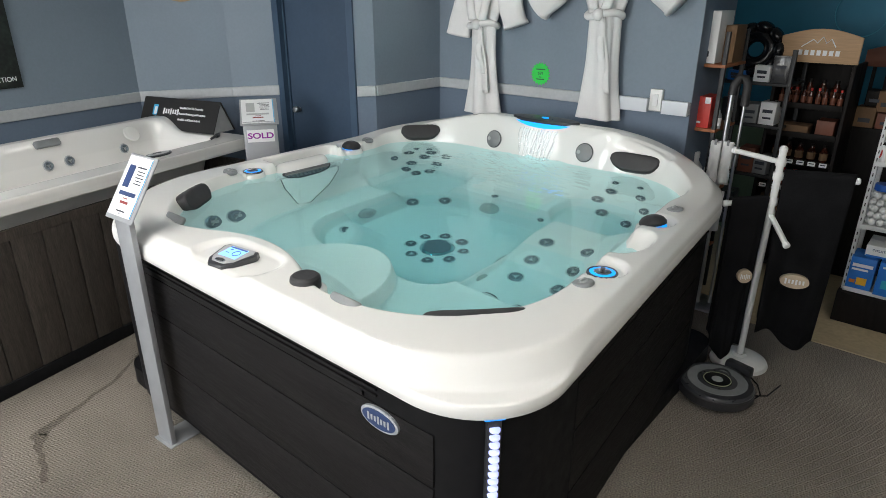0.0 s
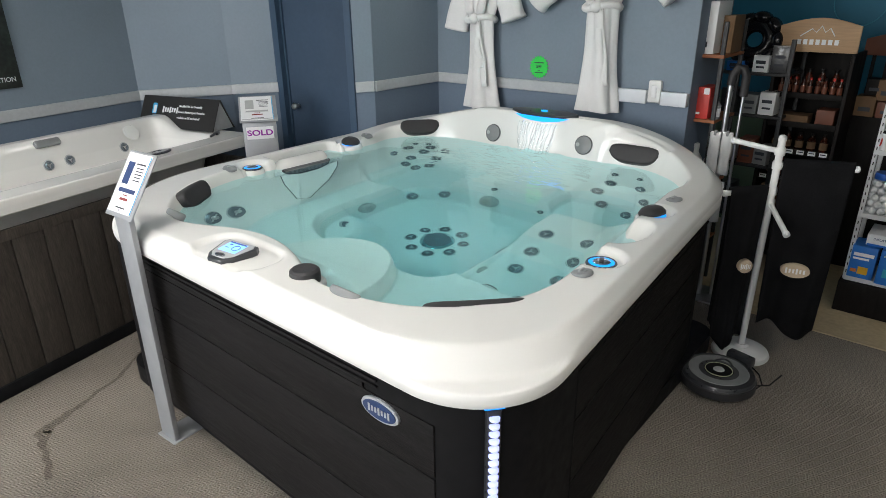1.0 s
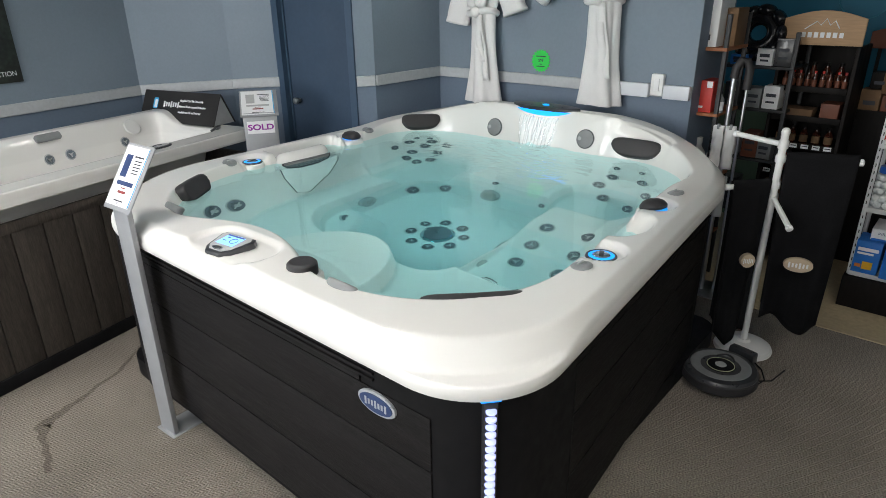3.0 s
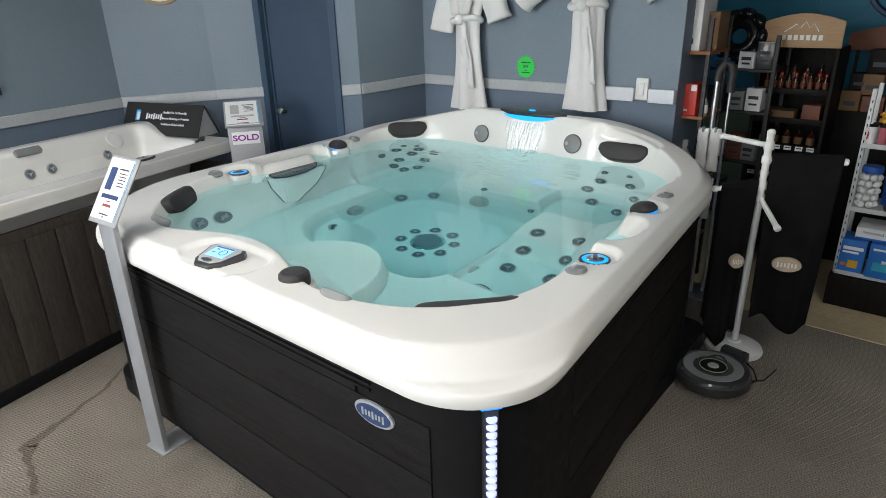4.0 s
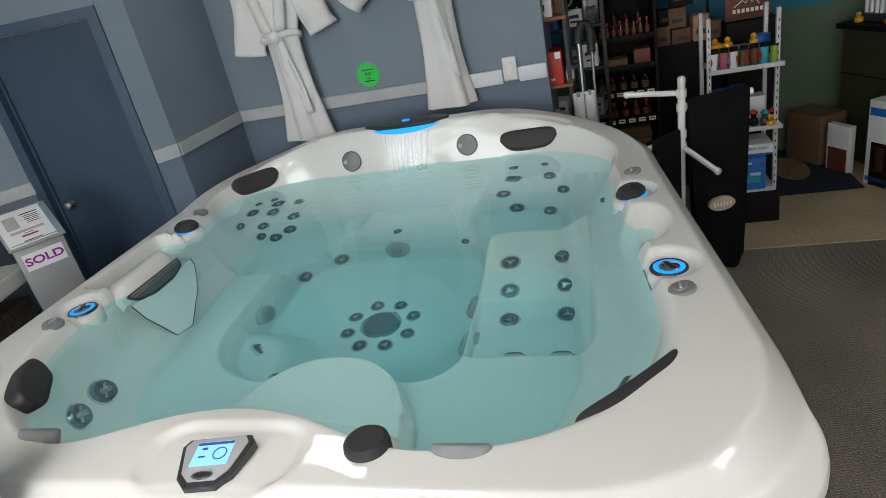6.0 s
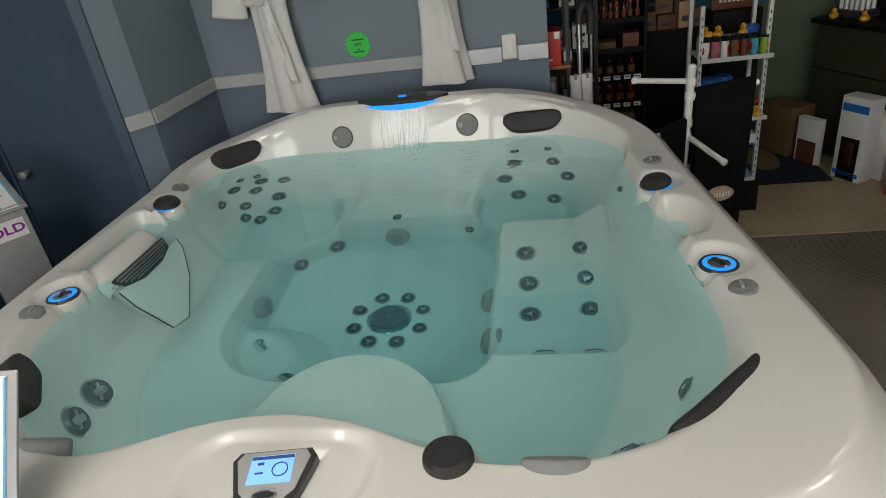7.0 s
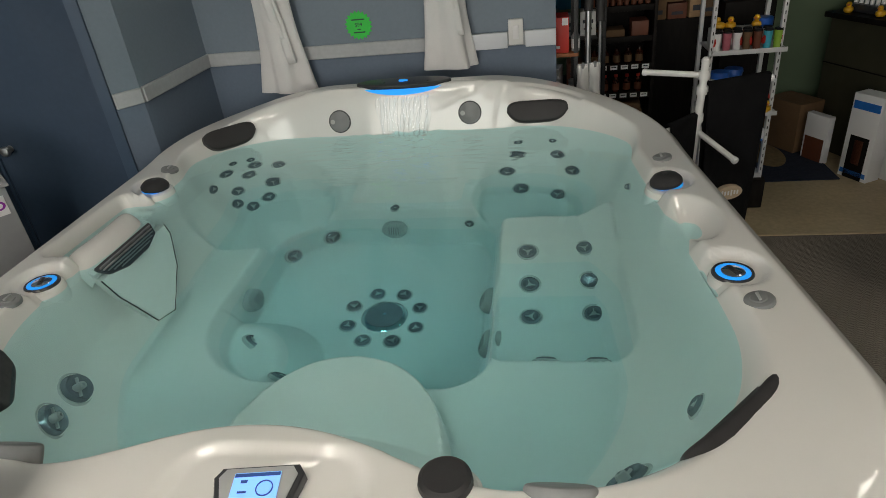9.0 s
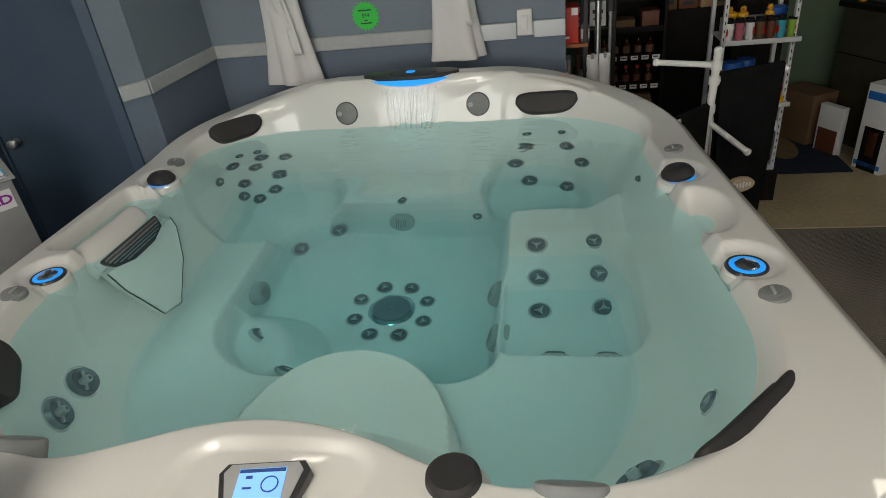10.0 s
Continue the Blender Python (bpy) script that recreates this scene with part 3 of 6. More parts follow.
# water: one still sheet that meets the shell
water = bmesh.new()
wr = []
N = 220
for k in range(N):
    th = 2 * math.pi * k / N
    c, s = math.cos(th), math.sin(th)
    lo, hi = 0.4, 1.5
    for _ in range(24):
        mid = (lo + hi) / 2
        if tub_z(mid * c, mid * s) < WATER_Z:
            lo = mid
        else:
            hi = mid
    wr.append((c * (lo + 0.004), s * (lo + 0.004)))
FALL_X, FALL_Y = -0.075, 0.985
rings = []
M = 110
for m_ in range(M):
    f = 1 - m_ / M
    ring = []
    for x, y in wr:
        x, y = x * f, y * f
        d = math.hypot((x - FALL_X) / 1.25, y - FALL_Y + 0.05)
        z = WATER_Z
        if m_:
            z += 0.026 * math.exp(-(d / 0.18) ** 2) * noise.noise(Vector((x * 17, y * 26, 0.3)))
            z += 0.010 * math.exp(-((d - 0.09) / 0.08) ** 2) * math.sin(d * 80 + 3 * noise.noise(Vector((x * 8, y * 8, 7.0))))
            z += 0.017 * math.exp(-(d / 0.36) ** 2) * noise.noise(Vector((x * 15, y * 52, 4.0)))
            z += 0.00102 * noise.noise(Vector((x * 6, y * 6, 2.0)))
        ring.append(water.verts.new((x, y, z)))
    rings.append(ring)
for a, b in zip(rings, rings[1:]):
    for k in range(N):
        j = (k + 1) % N
        water.faces.new((a[k], a[j], b[j], b[k]))
mid_v = water.verts.new((0, 0, WATER_Z))
for k in range(N):
    water.faces.new((rings[-1][k], rings[-1][(k + 1) % N], mid_v))
bmesh.ops.recalc_face_normals(water, faces=water.faces[:])
wob = solid("tub_water", water, WATER, "clear turquoise water filling the hot tub", "water", "structure", angle=3)
wob.visible_shadow = False
# added tinted sheets, casting no shadow, put darkening into the bowls and footwell
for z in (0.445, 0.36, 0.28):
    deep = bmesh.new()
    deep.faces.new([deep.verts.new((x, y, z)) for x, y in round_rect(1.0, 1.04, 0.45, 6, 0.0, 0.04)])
    layer = part("water_layer", deep, DEPTH_SHEET, wob)
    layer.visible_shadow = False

# skirt: four panels with grooved boards, corner posts and a base
SK = HALF - 0.045
for turn, mat in ((0, SKIRT_FRONT), (90, SKIRT), (180, SKIRT), (270, SKIRT)):
    m = pose(0, 0, 0, 0, 0, turn)
    panel = part("skirt_panel", box(2 * SK - 0.885, 0.03, 0.768, (0, -SK + 0.015, 0.09), 0.004), mat, tub, "dark charcoal panel", m)
    z = 0.10
    for h in (0.24, 0.24, 0.175):
        b = box(2 * SK - (0.64 if turn == 0 else 0.9), 0.010, h - 0.006, (0.12 if turn == 0 else 0, -SK + 0.001, z), 0.003)
        part("board", b, mat, panel)
        z += h
    for k in range(3):
        part("groove_rib", box(1.45, 0.010, 0.007, (0.0, -SK - 0.003, 0.775 + 0.019 * k), 0.002), mat, panel)
for qx, qy in ((1, -1), (-1, -1), (1, 1), (-1, 1)):
    ol = []
    r = 0.44 if qy > 0 else (0.22 if qx > 0 else 0.36)
    for k in range(9):
        a = radians(90 * k / 8)
        ol.append((SK - r + r * math.cos(a), SK - r + r * math.sin(a)))
    edge = SK - 0.455
    ol = [(SK, edge)] * (r < 0.44) + ol + [(edge, SK)] * (r < 0.44) + [(edge, SK - 0.03)]
    ol += [(SK - r + (r - 0.03) * math.cos(radians(90 * k / 8)), SK - r + (r - 0.03) * math.sin(radians(90 * k / 8))) for k in range(8, -1, -1)] + [(SK - 0.03, edge)]
    part("corner_post", put(prism([(qx * x, qy * y) for x, y in ol], 0.05, 0.860), Matrix()), BLACK_BASE, tub, "black rounded corner panel")
    lean = radians(44 if (qx, qy) == (1, -1) else 45)
    cx, cy = SK - r + (r + 0.004) * math.cos(lean), SK - r + (r + 0.004) * math.sin(lean)
    strip = part("light_strip", box(0.040, 0.022, 0.735, (0, 0, 0.10), 0.006), DARK_PLASTIC, tub, "lit ribbed corner light strip",
                 pose(qx * cx, qy * cy, 0, 0, 0, math.degrees(math.atan2(qy * math.sin(lean), qx * math.cos(lean))) + 90))
    if (qx, qy) in ((1, -1), (1, 1)):
        for k in range(30):
            part("light_rib", lathe([(0.0, -0.0048), (0.011, -0.0048), (0.0145, -0.0025), (0.0145, 0.0025), (0.011, 0.0048), (0, 0.0048)], 12, pose(0, -0.014, 0.835 - 0.0225 * (k + 1))), LED_WHITE, strip)
        part("strip_cap", box(0.055, 0.03, 0.014, (0, 0, 0.838), 0.003), LED_BLUE, strip)
def lean_sides(ob, m):
    """Shears a skirt part, and its own parts, to the lean of the tub's sides."""
    m = m @ ob.matrix_basis
    back = m.inverted()
    for v in ob.data.vertices:
        p = m @ v.co
        p.x -= p.y * (0.04 + 0.06 * sstep(-0.2, 1.1, p.x))
        p.y *= 1.072 if p.y > 0 else 1.012
        v.co = back @ p
    for o in ob.children:
        lean_sides(o, m)


for o in tub.children:
    if o.name.split(".")[0] in ("skirt_panel", "corner_post", "light_strip"):
        lean_sides(o, Matrix())
part("base", prism(round_rect(SK - 0.03, SK - 0.03, 0.12), 0.0, 0.095), BLACK_BASE, tub)

# oval badge on the front skirt, its lettering as plain bars
bm_ = pose(0.838, -SK - 0.018, 0.712, 90, 0, 0)
badge = part("badge", prism(oval(0.074, 0.036), 0, 0.008, 0.003), SILVER, tub, "chrome oval badge with blue face", bm_)
part("badge_face", prism(oval(0.064, 0.028), 0, 0.0105), material("badge_blue", (0.03, 0.06, 0.16), 0.3, vary=0.1), badge)
bars([(-0.038 + 0.0128 * k, 0, 0.007, 0.017 if k % 3 else 0.024) for k in range(7)], SILVER, badge, pose(0, 0, 0.0107), "letter_bar")

# ---------------------------------------------------------------- fittings of the hot tub
def seat_on(p, nrm, spin=0.0):
    """A pose on a surface: z out of it, x level, y up it."""
    z = Vector(nrm).normalized()
    x = Vector((0, 0, 1)).cross(z)
    x = Vector((1, 0, 0)) if x.length < 0.05 else x.normalized()
    y = z.cross(x)
    m = Matrix((x, y, z)).transposed().to_4x4()
    m.translation = p
    return m @ pose(0, 0, 0, 0, 0, spin)


def on_shell(x, y, lift=0.0):
    n = tub_normal(x, y)
    return seat_on(Vector((x, y, tub_z(x, y))) + n * lift, n)


def jet_meshes(r, deep=False):
    ring = to_mesh("jet", lathe([(0.0, 0.002), (0.90 * r, 0.002), (0.98 * r, 0.0045), (1.06 * r, 0.003), (1.10 * r, 0.0), (1.10 * r, -0.01)], 28), JET_FLANGE)
    cup = to_mesh("jet_cup", lathe([(0.0, 0.004), (0.40 * r, 0.004), (0.52 * r, 0.009), (0.66 * r, 0.013), (0.78 * r, 0.011), (0.88 * r, 0.0025)], 24), JET_RING)
    bm = lathe([(0.0, 0.012), (0.16 * r, 0.012), (0.20 * r, 0.004)], 12)
    for k in range(3):
        bm = join(bm, box(0.44 * r, 0.10 * r, 0.006, (0.33 * r, 0, 0.004), 0.0, m=pose(0, 0, 0, 0, 0, 120 * k + 30)))
    if deep:
        bm.free()
        cup = to_mesh("jet_cup", lathe([(0.0, 0.0045), (0.30 * r, 0.0045), (0.62 * r, 0.006), (0.80 * r, 0.0165), (0.90 * r, 0.003)], 24), JET_RING)
        bm = join(lathe([(0.10 * r, 0.030), (0.22 * r, 0.028), (0.26 * r, 0.018), (0.24 * r, 0.004)], 16), box(1.2 * r, 0.10 * r, 0.006, (0, 0, 0.010), 0.0))
    nozzle = to_mesh("nozzle", bm, LIGHT_GREY)
    return ring, cup, nozzle


def jet(x, y, meshes, spin=0):
    j = part("jet", meshes[0], None, tub, "chrome ringed water jet", on_shell(x, y) @ pose(0, 0, 0, 0, 0, spin))
    part("jet_cup", meshes[1], None, j)
    part("nozzle", meshes[2], None, j)


J_MID, J_BIG, J_SMALL, J_RING = jet_meshes(0.037), jet_meshes(0.066, True), jet_meshes(0.020), jet_meshes(0.030)
for k, (x, y) in enumerate([(0.505, 0.247), (0.710, 0.261), (0.511, 0.116), (0.718, 0.129), (0.516, -0.015), (0.725, 0.001),
                            (0.905, -0.640)]):
    jet(x, y, J_MID, 37 * k)


def down_to(x, y, z, cx, cy):
    """The place on the seat's back, going from x, y towards the seat's middle, where the shell has come down to z."""
    for _ in range(80):
        if tub_z(x, y) <= z:
            break
        x, y = x + (cx - x) * 0.012, y + (cy - y) * 0.012
    return x, y


for k, (x, z) in enumerate(((0.449, 0.60), (0.632, 0.61), (0.401, 0.475), (0.694, 0.50), (0.464, 0.35), (0.630, 0.335))):
    jet(*down_to(x, 1.09, z, x, 0.5), J_MID, 50 * k)
for k, (x, y, z) in enumerate(((-0.890, 1.035, 0.65), (-0.745, 1.060, 0.61), (-1.000, 0.885, 0.65), (-0.900, 0.960, 0.57), (-1.030, 0.740, 0.59), (-0.960, 0.860, 0.47),
                               (-0.790, 1.020, 0.46), (-0.985, 0.785, 0.40), (-0.910, 0.850, 0.33), (-0.800, 0.930, 0.35))):
    jet(*down_to(x, y, z, -0.60, 0.60), J_MID, 41 * k)
for x, y, z, cx, cy in ((0.457, 1.09, 0.745, 0.457, 0.5), (0.612, 1.09, 0.745, 0.612, 0.5), (-0.985, 0.955, 0.745, -0.60, 0.60), (-0.905, 1.030, 0.745, -0.60, 0.60)):
    jet(*down_to(x, y, z, cx, cy), J_SMALL)
for x, y, z, cx, cy in ((-0.90, -0.615, 0.58, -0.45, -0.45), (-0.82, -0.820, 0.65, -0.45, -0.46), (0.80, -0.870, 0.60, 0.45, -0.45)):
    jet(*down_to(x, y, z, cx, cy), J_BIG, 20)
for x, y in ((-0.868, -0.660), (-0.760, -0.815), (-0.078, 0.640), (0.249, 0.600), (0.880, 0.440)):
    jet(x, y, J_SMALL)
for k in range(8):
    a = radians(22.5 + 45 * k)
    jet(-0.034 + 0.138 * math.cos(a), 0.093 + 0.140 * math.sin(a), J_RING, 45 * k)
# jets in the riser in front of the leg rest, facing back
for x in (0.562, 0.717):
    j = part("jet", J_MID[0], None, tub, "chrome ringed water jet", seat_on(Vector((x, -0.268, 0.392)), (0, 0.90, 0.44)))
    part("jet_cup", J_MID[1], None, j)
    part("nozzle", J_MID[2], None, j)
# jets in the footwell's wall, facing its middle
for x, y in ((-0.461, 0.367), (-0.334, 0.506), (-0.440, -0.152), (-0.285, -0.310)):
    j = part("jet", J_MID[0], None, tub, "chrome ringed water jet", seat_on(Vector((x, y, 0.300)), (-0.09 - x, 0.10 - y, 0.30)))
    part("jet_cup", J_MID[1], None, j)
    part("nozzle", J_MID[2], None, j)

drain = part("drain_cover", lathe([(0, 0.016), (0.055, 0.014), (0.075, 0.012), (0.088, 0.004), (0.090, -0.005)], 32), CHROME, tub, "round chrome-rimmed floor drain cover", on_shell(-0.034, 0.095))
part("drain_face", lathe([(0, 0.019), (0.045, 0.0185), (0.070, 0.0155)], 28), JET_RING, drain)
part("drain_screw", lathe([(0, 0.023), (0.007, 0.022), (0.008, 0.018)], 10), CHROME, drain)

# grey suction covers in the footwell
for x, y, nx, ny in ((-0.530, 0.085, 1, 0), (-0.075, 0.580, 0, -1), (0.362, 0.105, -1, 0), (0.372, -0.115, -1, 0)):
    c = part("suction_cover", lathe([(0, 0.022), (0.04, 0.021), (0.052, 0.014), (0.058, 0.0), (0.058, -0.03)], 26), LIGHT_GREY, tub, "grey domed suction cover", seat_on(Vector((x, y, 0.29)), (nx, ny, 0.35)))
    for k in range(5):
        part("slot", box(0.004, 0.05, 0.003, (-0.02 + 0.01 * k, 0, 0.0195)), GREY_PLASTIC, c)

# grey discs on the back wall
for x, y in ((-0.392, 1.050), (0.236, 1.052)):
    c = part("speaker_disc", lathe([(0, 0.012), (0.044, 0.011), (0.050, 0.008), (0.054, 0.0), (0.054, -0.01)], 30), GREY_PLASTIC, tub, "round grey disc cover", on_shell(x, y))
    part("disc_rim", tube([(0.051 * math.cos(2 * math.pi * k / 28), 0.051 * math.sin(2 * math.pi * k / 28), 0.006) for k in range(28)], 0.003, 6, True), DARK_PLASTIC, c)
    part("finger_notch", lathe([(0, 0.0135), (0.010, 0.0132), (0.012, 0.010)], 14, pose(-0.033, 0, 0)), LIGHT_GREY, c)

# small air valves on the rim
for x, y in ((-0.982, -0.441), (-1.018, 0.555), (1.063, -0.462), (0.992, 0.455)):
    v = part("air_valve", lathe([(0, 0.010), (0.018, 0.010), (0.020, 0.007), (0.026, 0.007), (0.033, 0.005), (0.036, 0.0), (0.036, -0.006)], 26), GREY_PLASTIC, tub, "small round grey air valve", seat_on(Vector((x, y, tub_z(x, y) + 0.001)), (-0.22 if x > 0 else 0.22, 0, 1)))
    part("valve_bar", box(0.030, 0.007, 0.006, (0, 0, 0.0095), 0.002), LIGHT_GREY, v)

# diverter knobs in white pods, lit blue below
for (x, y), raised in zip(KNOBS, (False, True, False, True)):
    side = 1 if x < 0 else -1
    z0 = 0.914
    sc = 1.0 if raised else 0.84
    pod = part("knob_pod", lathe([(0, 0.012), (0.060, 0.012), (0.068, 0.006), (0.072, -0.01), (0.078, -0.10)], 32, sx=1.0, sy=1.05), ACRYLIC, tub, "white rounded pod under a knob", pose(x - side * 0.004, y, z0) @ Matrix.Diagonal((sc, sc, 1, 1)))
    part("light_ring", lathe([(0.034, 0.0125), (0.050, 0.0125), (0.052, 0.018), (0.048, 0.019), (0.034, 0.019)], 30), LED_BLUE, pod, "glowing blue ring")
    if raised:
        cap = part("knob_cap", lathe([(0, 0.056), (0.026, 0.054), (0.044, 0.046), (0.056, 0.032), (0.056, 0.022), (0.046, 0.0195), (0, 0.0195)], 30, sx=0.95, sy=1.05), RUBBER, pod, "dark grey rounded knob", pose(0, 0, 0, 0, 9 * side, 0))
        part("finger_dent", lathe([(0, 0.0575), (0.008, 0.0565), (0.011, 0.053)], 14), DARK_PLASTIC, cap)
    else:
        part("knob_rim", lathe([(0.052, 0.019), (0.060, 0.0195), (0.064, 0.014), (0.062, 0.010)], 30), DARK_PLASTIC, pod)
        part("knob_face", lathe([(0, 0.024), (0.030, 0.0235), (0.036, 0.0205)], 24), CHROME, pod)
        part("grip", box(0.018, 0.056, 0.005, (0, 0, 0.0215), 0.002, 2), DARK_PLASTIC, pod, "", pose(0, 0, 0, 0, 0, 25))

# head rests
def pillow(p, n, w, h, t, spin=0.0, taper=0.75):
    ol = []
    for k in range(40):
        a = 2 * math.pi * k / 40
        c, s = math.cos(a), math.sin(a)
        x = w / 2 * math.copysign(abs(c) ** 0.45, c)
        y = h / 2 * math.copysign(abs(s) ** 0.55, s)
        ol.append((x * (1.0 if y > 0 else taper + (1 - taper) * (1 + y / (h / 2))), y))
    bm = prism(ol, -0.02, t, min(0.02, t * 0.45), 4)
    for v in bm.verts:
        v.co.z += 0.35 * v.co.x ** 2
    part("pillow", bm, RUBBER, tub, "dark grey foam head rest", seat_on(p, n, spin), angle=1.0)


pillow((0.545, 1.050, 0.963), (0.02, -0.90, 0.42), 0.275, 0.098, 0.038)
pillow((-0.915, 0.935, 0.955), (0.66, -0.62, 0.42), 0.255, 0.098, 0.038)
pillow((0.940, -0.835, 0.908), (-0.68, 0.66, 0.28), 0.33, 0.088, 0.034)
pillow((-0.800, -0.755, 0.908), (0.72, 0.55, 0.42), 0.25, 0.11, 0.038)

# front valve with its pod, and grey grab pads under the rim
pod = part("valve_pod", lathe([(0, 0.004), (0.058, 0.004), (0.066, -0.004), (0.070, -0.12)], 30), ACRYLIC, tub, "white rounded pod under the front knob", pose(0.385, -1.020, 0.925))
part("knob_cap", lathe([(0, 0.048), (0.040, 0.047), (0.048, 0.040), (0.050, 0.028), (0.049, 0.0045), (0, 0.004)], 30), RUBBER, pod, "dark grey ribbed round knob")
for x, y in ((0.585, -1.035), (-0.520, -0.985)):
    part("grab_pad", prism(oval(0.064, 0.026), -0.03, 0.025, 0.012, 4), GREY_PLASTIC, tub, "light grey oblong pad", seat_on(Vector((x, y, 0.938)), (0, 0.62, 0.78)))

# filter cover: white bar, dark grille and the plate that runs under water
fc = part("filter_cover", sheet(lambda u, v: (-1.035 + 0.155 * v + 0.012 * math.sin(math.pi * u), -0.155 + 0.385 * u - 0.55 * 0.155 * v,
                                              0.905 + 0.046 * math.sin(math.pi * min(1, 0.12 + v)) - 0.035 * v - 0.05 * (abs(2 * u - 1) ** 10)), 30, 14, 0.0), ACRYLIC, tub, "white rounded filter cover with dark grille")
SHEAR = Matrix(((1, 0, 0, 0), (-0.55, 1, 0, -0.57), (0, 0, 1, 0), (0, 0, 0, 1)))
part("cover_base", put(box(0.15, 0.375, 0.045, (-0.955, 0.057, 0.845), 0.01), SHEAR), ACRYLIC, fc)
grill = part("grille_frame", prism([(0.0, -0.165), (0.05, -0.14), (0.082, -0.06), (0.082, 0.06), (0.05, 0.14), (0.0, 0.165), (-0.015, 0.165), (-0.015, -0.165)], -0.004, 0.016, 0.004,
                                   m=SHEAR @ pose(-0.885, 0.055, 0.888, 0, 22, 0)), DARK_PLASTIC, fc, "dark grey curved grille")
for k in range(5):
    w = (0.305, 0.295, 0.275, 0.235, 0.175)[k]
    part("slat", put(box(0.006, w, 0.014, (0.004 + 0.0145 * k, 0, 0.010), 0.002), SHEAR @ pose(-0.885, 0.055, 0.888, 0, 22, 0)), GREY_PLASTIC, grill)
plate = [(-0.18, 0.0), (-0.17, -0.12), (-0.12, -0.31), (-0.04, -0.335), (0.10, -0.21), (0.195, -0.06), (0.205, 0.0)]
pm = SHEAR @ seat_on(Vector((-0.845, 0.055, 0.868)), (0.82, 0, 0.57))
part("skimmer_plate", prism(plate[::-1], -0.09, 0.006, 0.003, m=pm), ACRYLIC, fc, "white plate below the grille")
part("plate_gap", tube([pm @ Vector((x * 1.02, y * 1.015, 0.0)) for x, y in plate], 0.0025, 6), DARK_PLASTIC, fc)

# spout with its light, and the falling sheet of water
SP = Vector((-0.075, 1.125, rim_z(-0.075, 1.125) - 0.006))
spout = part("spout", prism(oval(0.228, 0.048, 40), 0.002, 0.030, 0.010, 3), DARK_PLASTIC, tub, "dark oval waterfall spout lit blue below", Matrix.Translation(SP) @ pose(0, 0, 0, 8, 0, 0))
part("spout_button", prism(oval(0.022, 0.011), 0.029, 0.034, 0.002), LED_BLUE, spout)
part("spout_light", sheet(lambda u, v: (-0.205 + 0.41 * u, -0.024 - 0.026 * math.sqrt(max(0.0, 1 - (2 * u - 1) ** 2)) - 0.004 * v, 0.010 - 0.034 * v * (1 - 0.35 * abs(2 * u - 1) ** 3)), 32, 3, 0.008), LED_BLUE, spout, "glowing blue light bar")


def fall(u, v):
    w = 0.125 - 0.018 * v
    x = FALL_X + (2 * u - 1) * w
    y = 1.070 - 0.055 * v ** 0.8 - 0.012 * v + 0.012 * noise.noise(Vector((u * 11, v * 2.2, 1.0)))
    z = 1.070 + (WATER_Z - 0.005 - 1.070) * v ** 1.25
    return x, y + 0.005 * math.sin(u * 55 + 3 * v), z


def strand(k):
    """One rope of falling water, thickening, bending and thinning on its way down."""
    rr = random.Random(40 + k)
    x0 = FALL_X - 0.125 + 0.25 * (k + rr.uniform(-0.6, 0.6)) / 13
    end = rr.uniform(0.75, 1.0)
    thick, ph = rr.uniform(0.003, 0.008), rr.uniform(0, 6)

    def fn(u, v):
        a, v = 2 * math.pi * u, v * end
        r = thick * (0.55 + 0.45 * math.sin(5 * v + ph)) + 0.0015
        x = x0 + (FALL_X - x0) * 0.16 * v + 0.006 * math.sin(7 * v + ph)
        y = 1.062 - 0.060 * v ** 0.8 - 0.010 * math.sin(3 * v + ph)
        z = 1.066 + (WATER_Z - 1.066) * v ** 1.25
        return x + 1.9 * r * math.cos(a), y + 0.6 * r * math.sin(a), z
    return sheet(fn, 8, 14, 0.0, True)


wf = solid("water_fall", join(sheet(fall, 70, 24, 0.004), *[strand(k) for k in range(14)]), FALL, "broken sheet of clear water falling from the spout", "waterfall", "structure", angle=3)
wf.visible_shadow = False

# control panel
cm = pose(0.050, -1.074, 0.950, 0, 0, 7) @ pose(0, 0, 0, 7, 0, 0)
ol = [(-0.085, 0.040), (-0.072, 0.060), (0.072, 0.060), (0.085, 0.040), (0.062, -0.045), (0.035, -0.072), (-0.035, -0.072), (-0.062, -0.045)]
panel = part("control_panel", prism(ol, -0.006, 0.016, 0.006, 3), DARK_PLASTIC, tub, "control panel with a lit blue screen", cm)
part("panel_face", prism([(x * 0.86, y * 0.84 + 0.004) for x, y in ol], 0.0165, 0.0185, 0.001), LIGHT_GREY, panel)
screen = part("screen", box(0.086, 0.062, 0.0015, (0, 0.012, 0.0188)), SCREEN, panel, "lit blue screen")
part("screen_icon", tube([(0.018 + 0.015 * math.cos(2 * math.pi * k / 20), 0.010 + 0.015 * math.sin(2 * math.pi * k / 20), 0.0206) for k in range(20)], 0.0015, 4, True), SCREEN_INK, screen)
bars([(0, 0.038, 0.084, 0.007), (-0.022, 0.025, 0.012, 0.006), (-0.022, 0.004, 0.016, 0.004)], SCREEN_INK, screen, pose(0, 0, 0.0204), "screen_bar", 0.0006)
lg = part("panel_badge", prism(oval(0.024, 0.010), 0.0188, 0.0225, 0.001), CHROME, panel, "small chrome oval badge", pose(0, -0.045, 0))
part("badge_face", prism(oval(0.019, 0.0065), 0.0227, 0.0232), DARK_PLASTIC, lg)

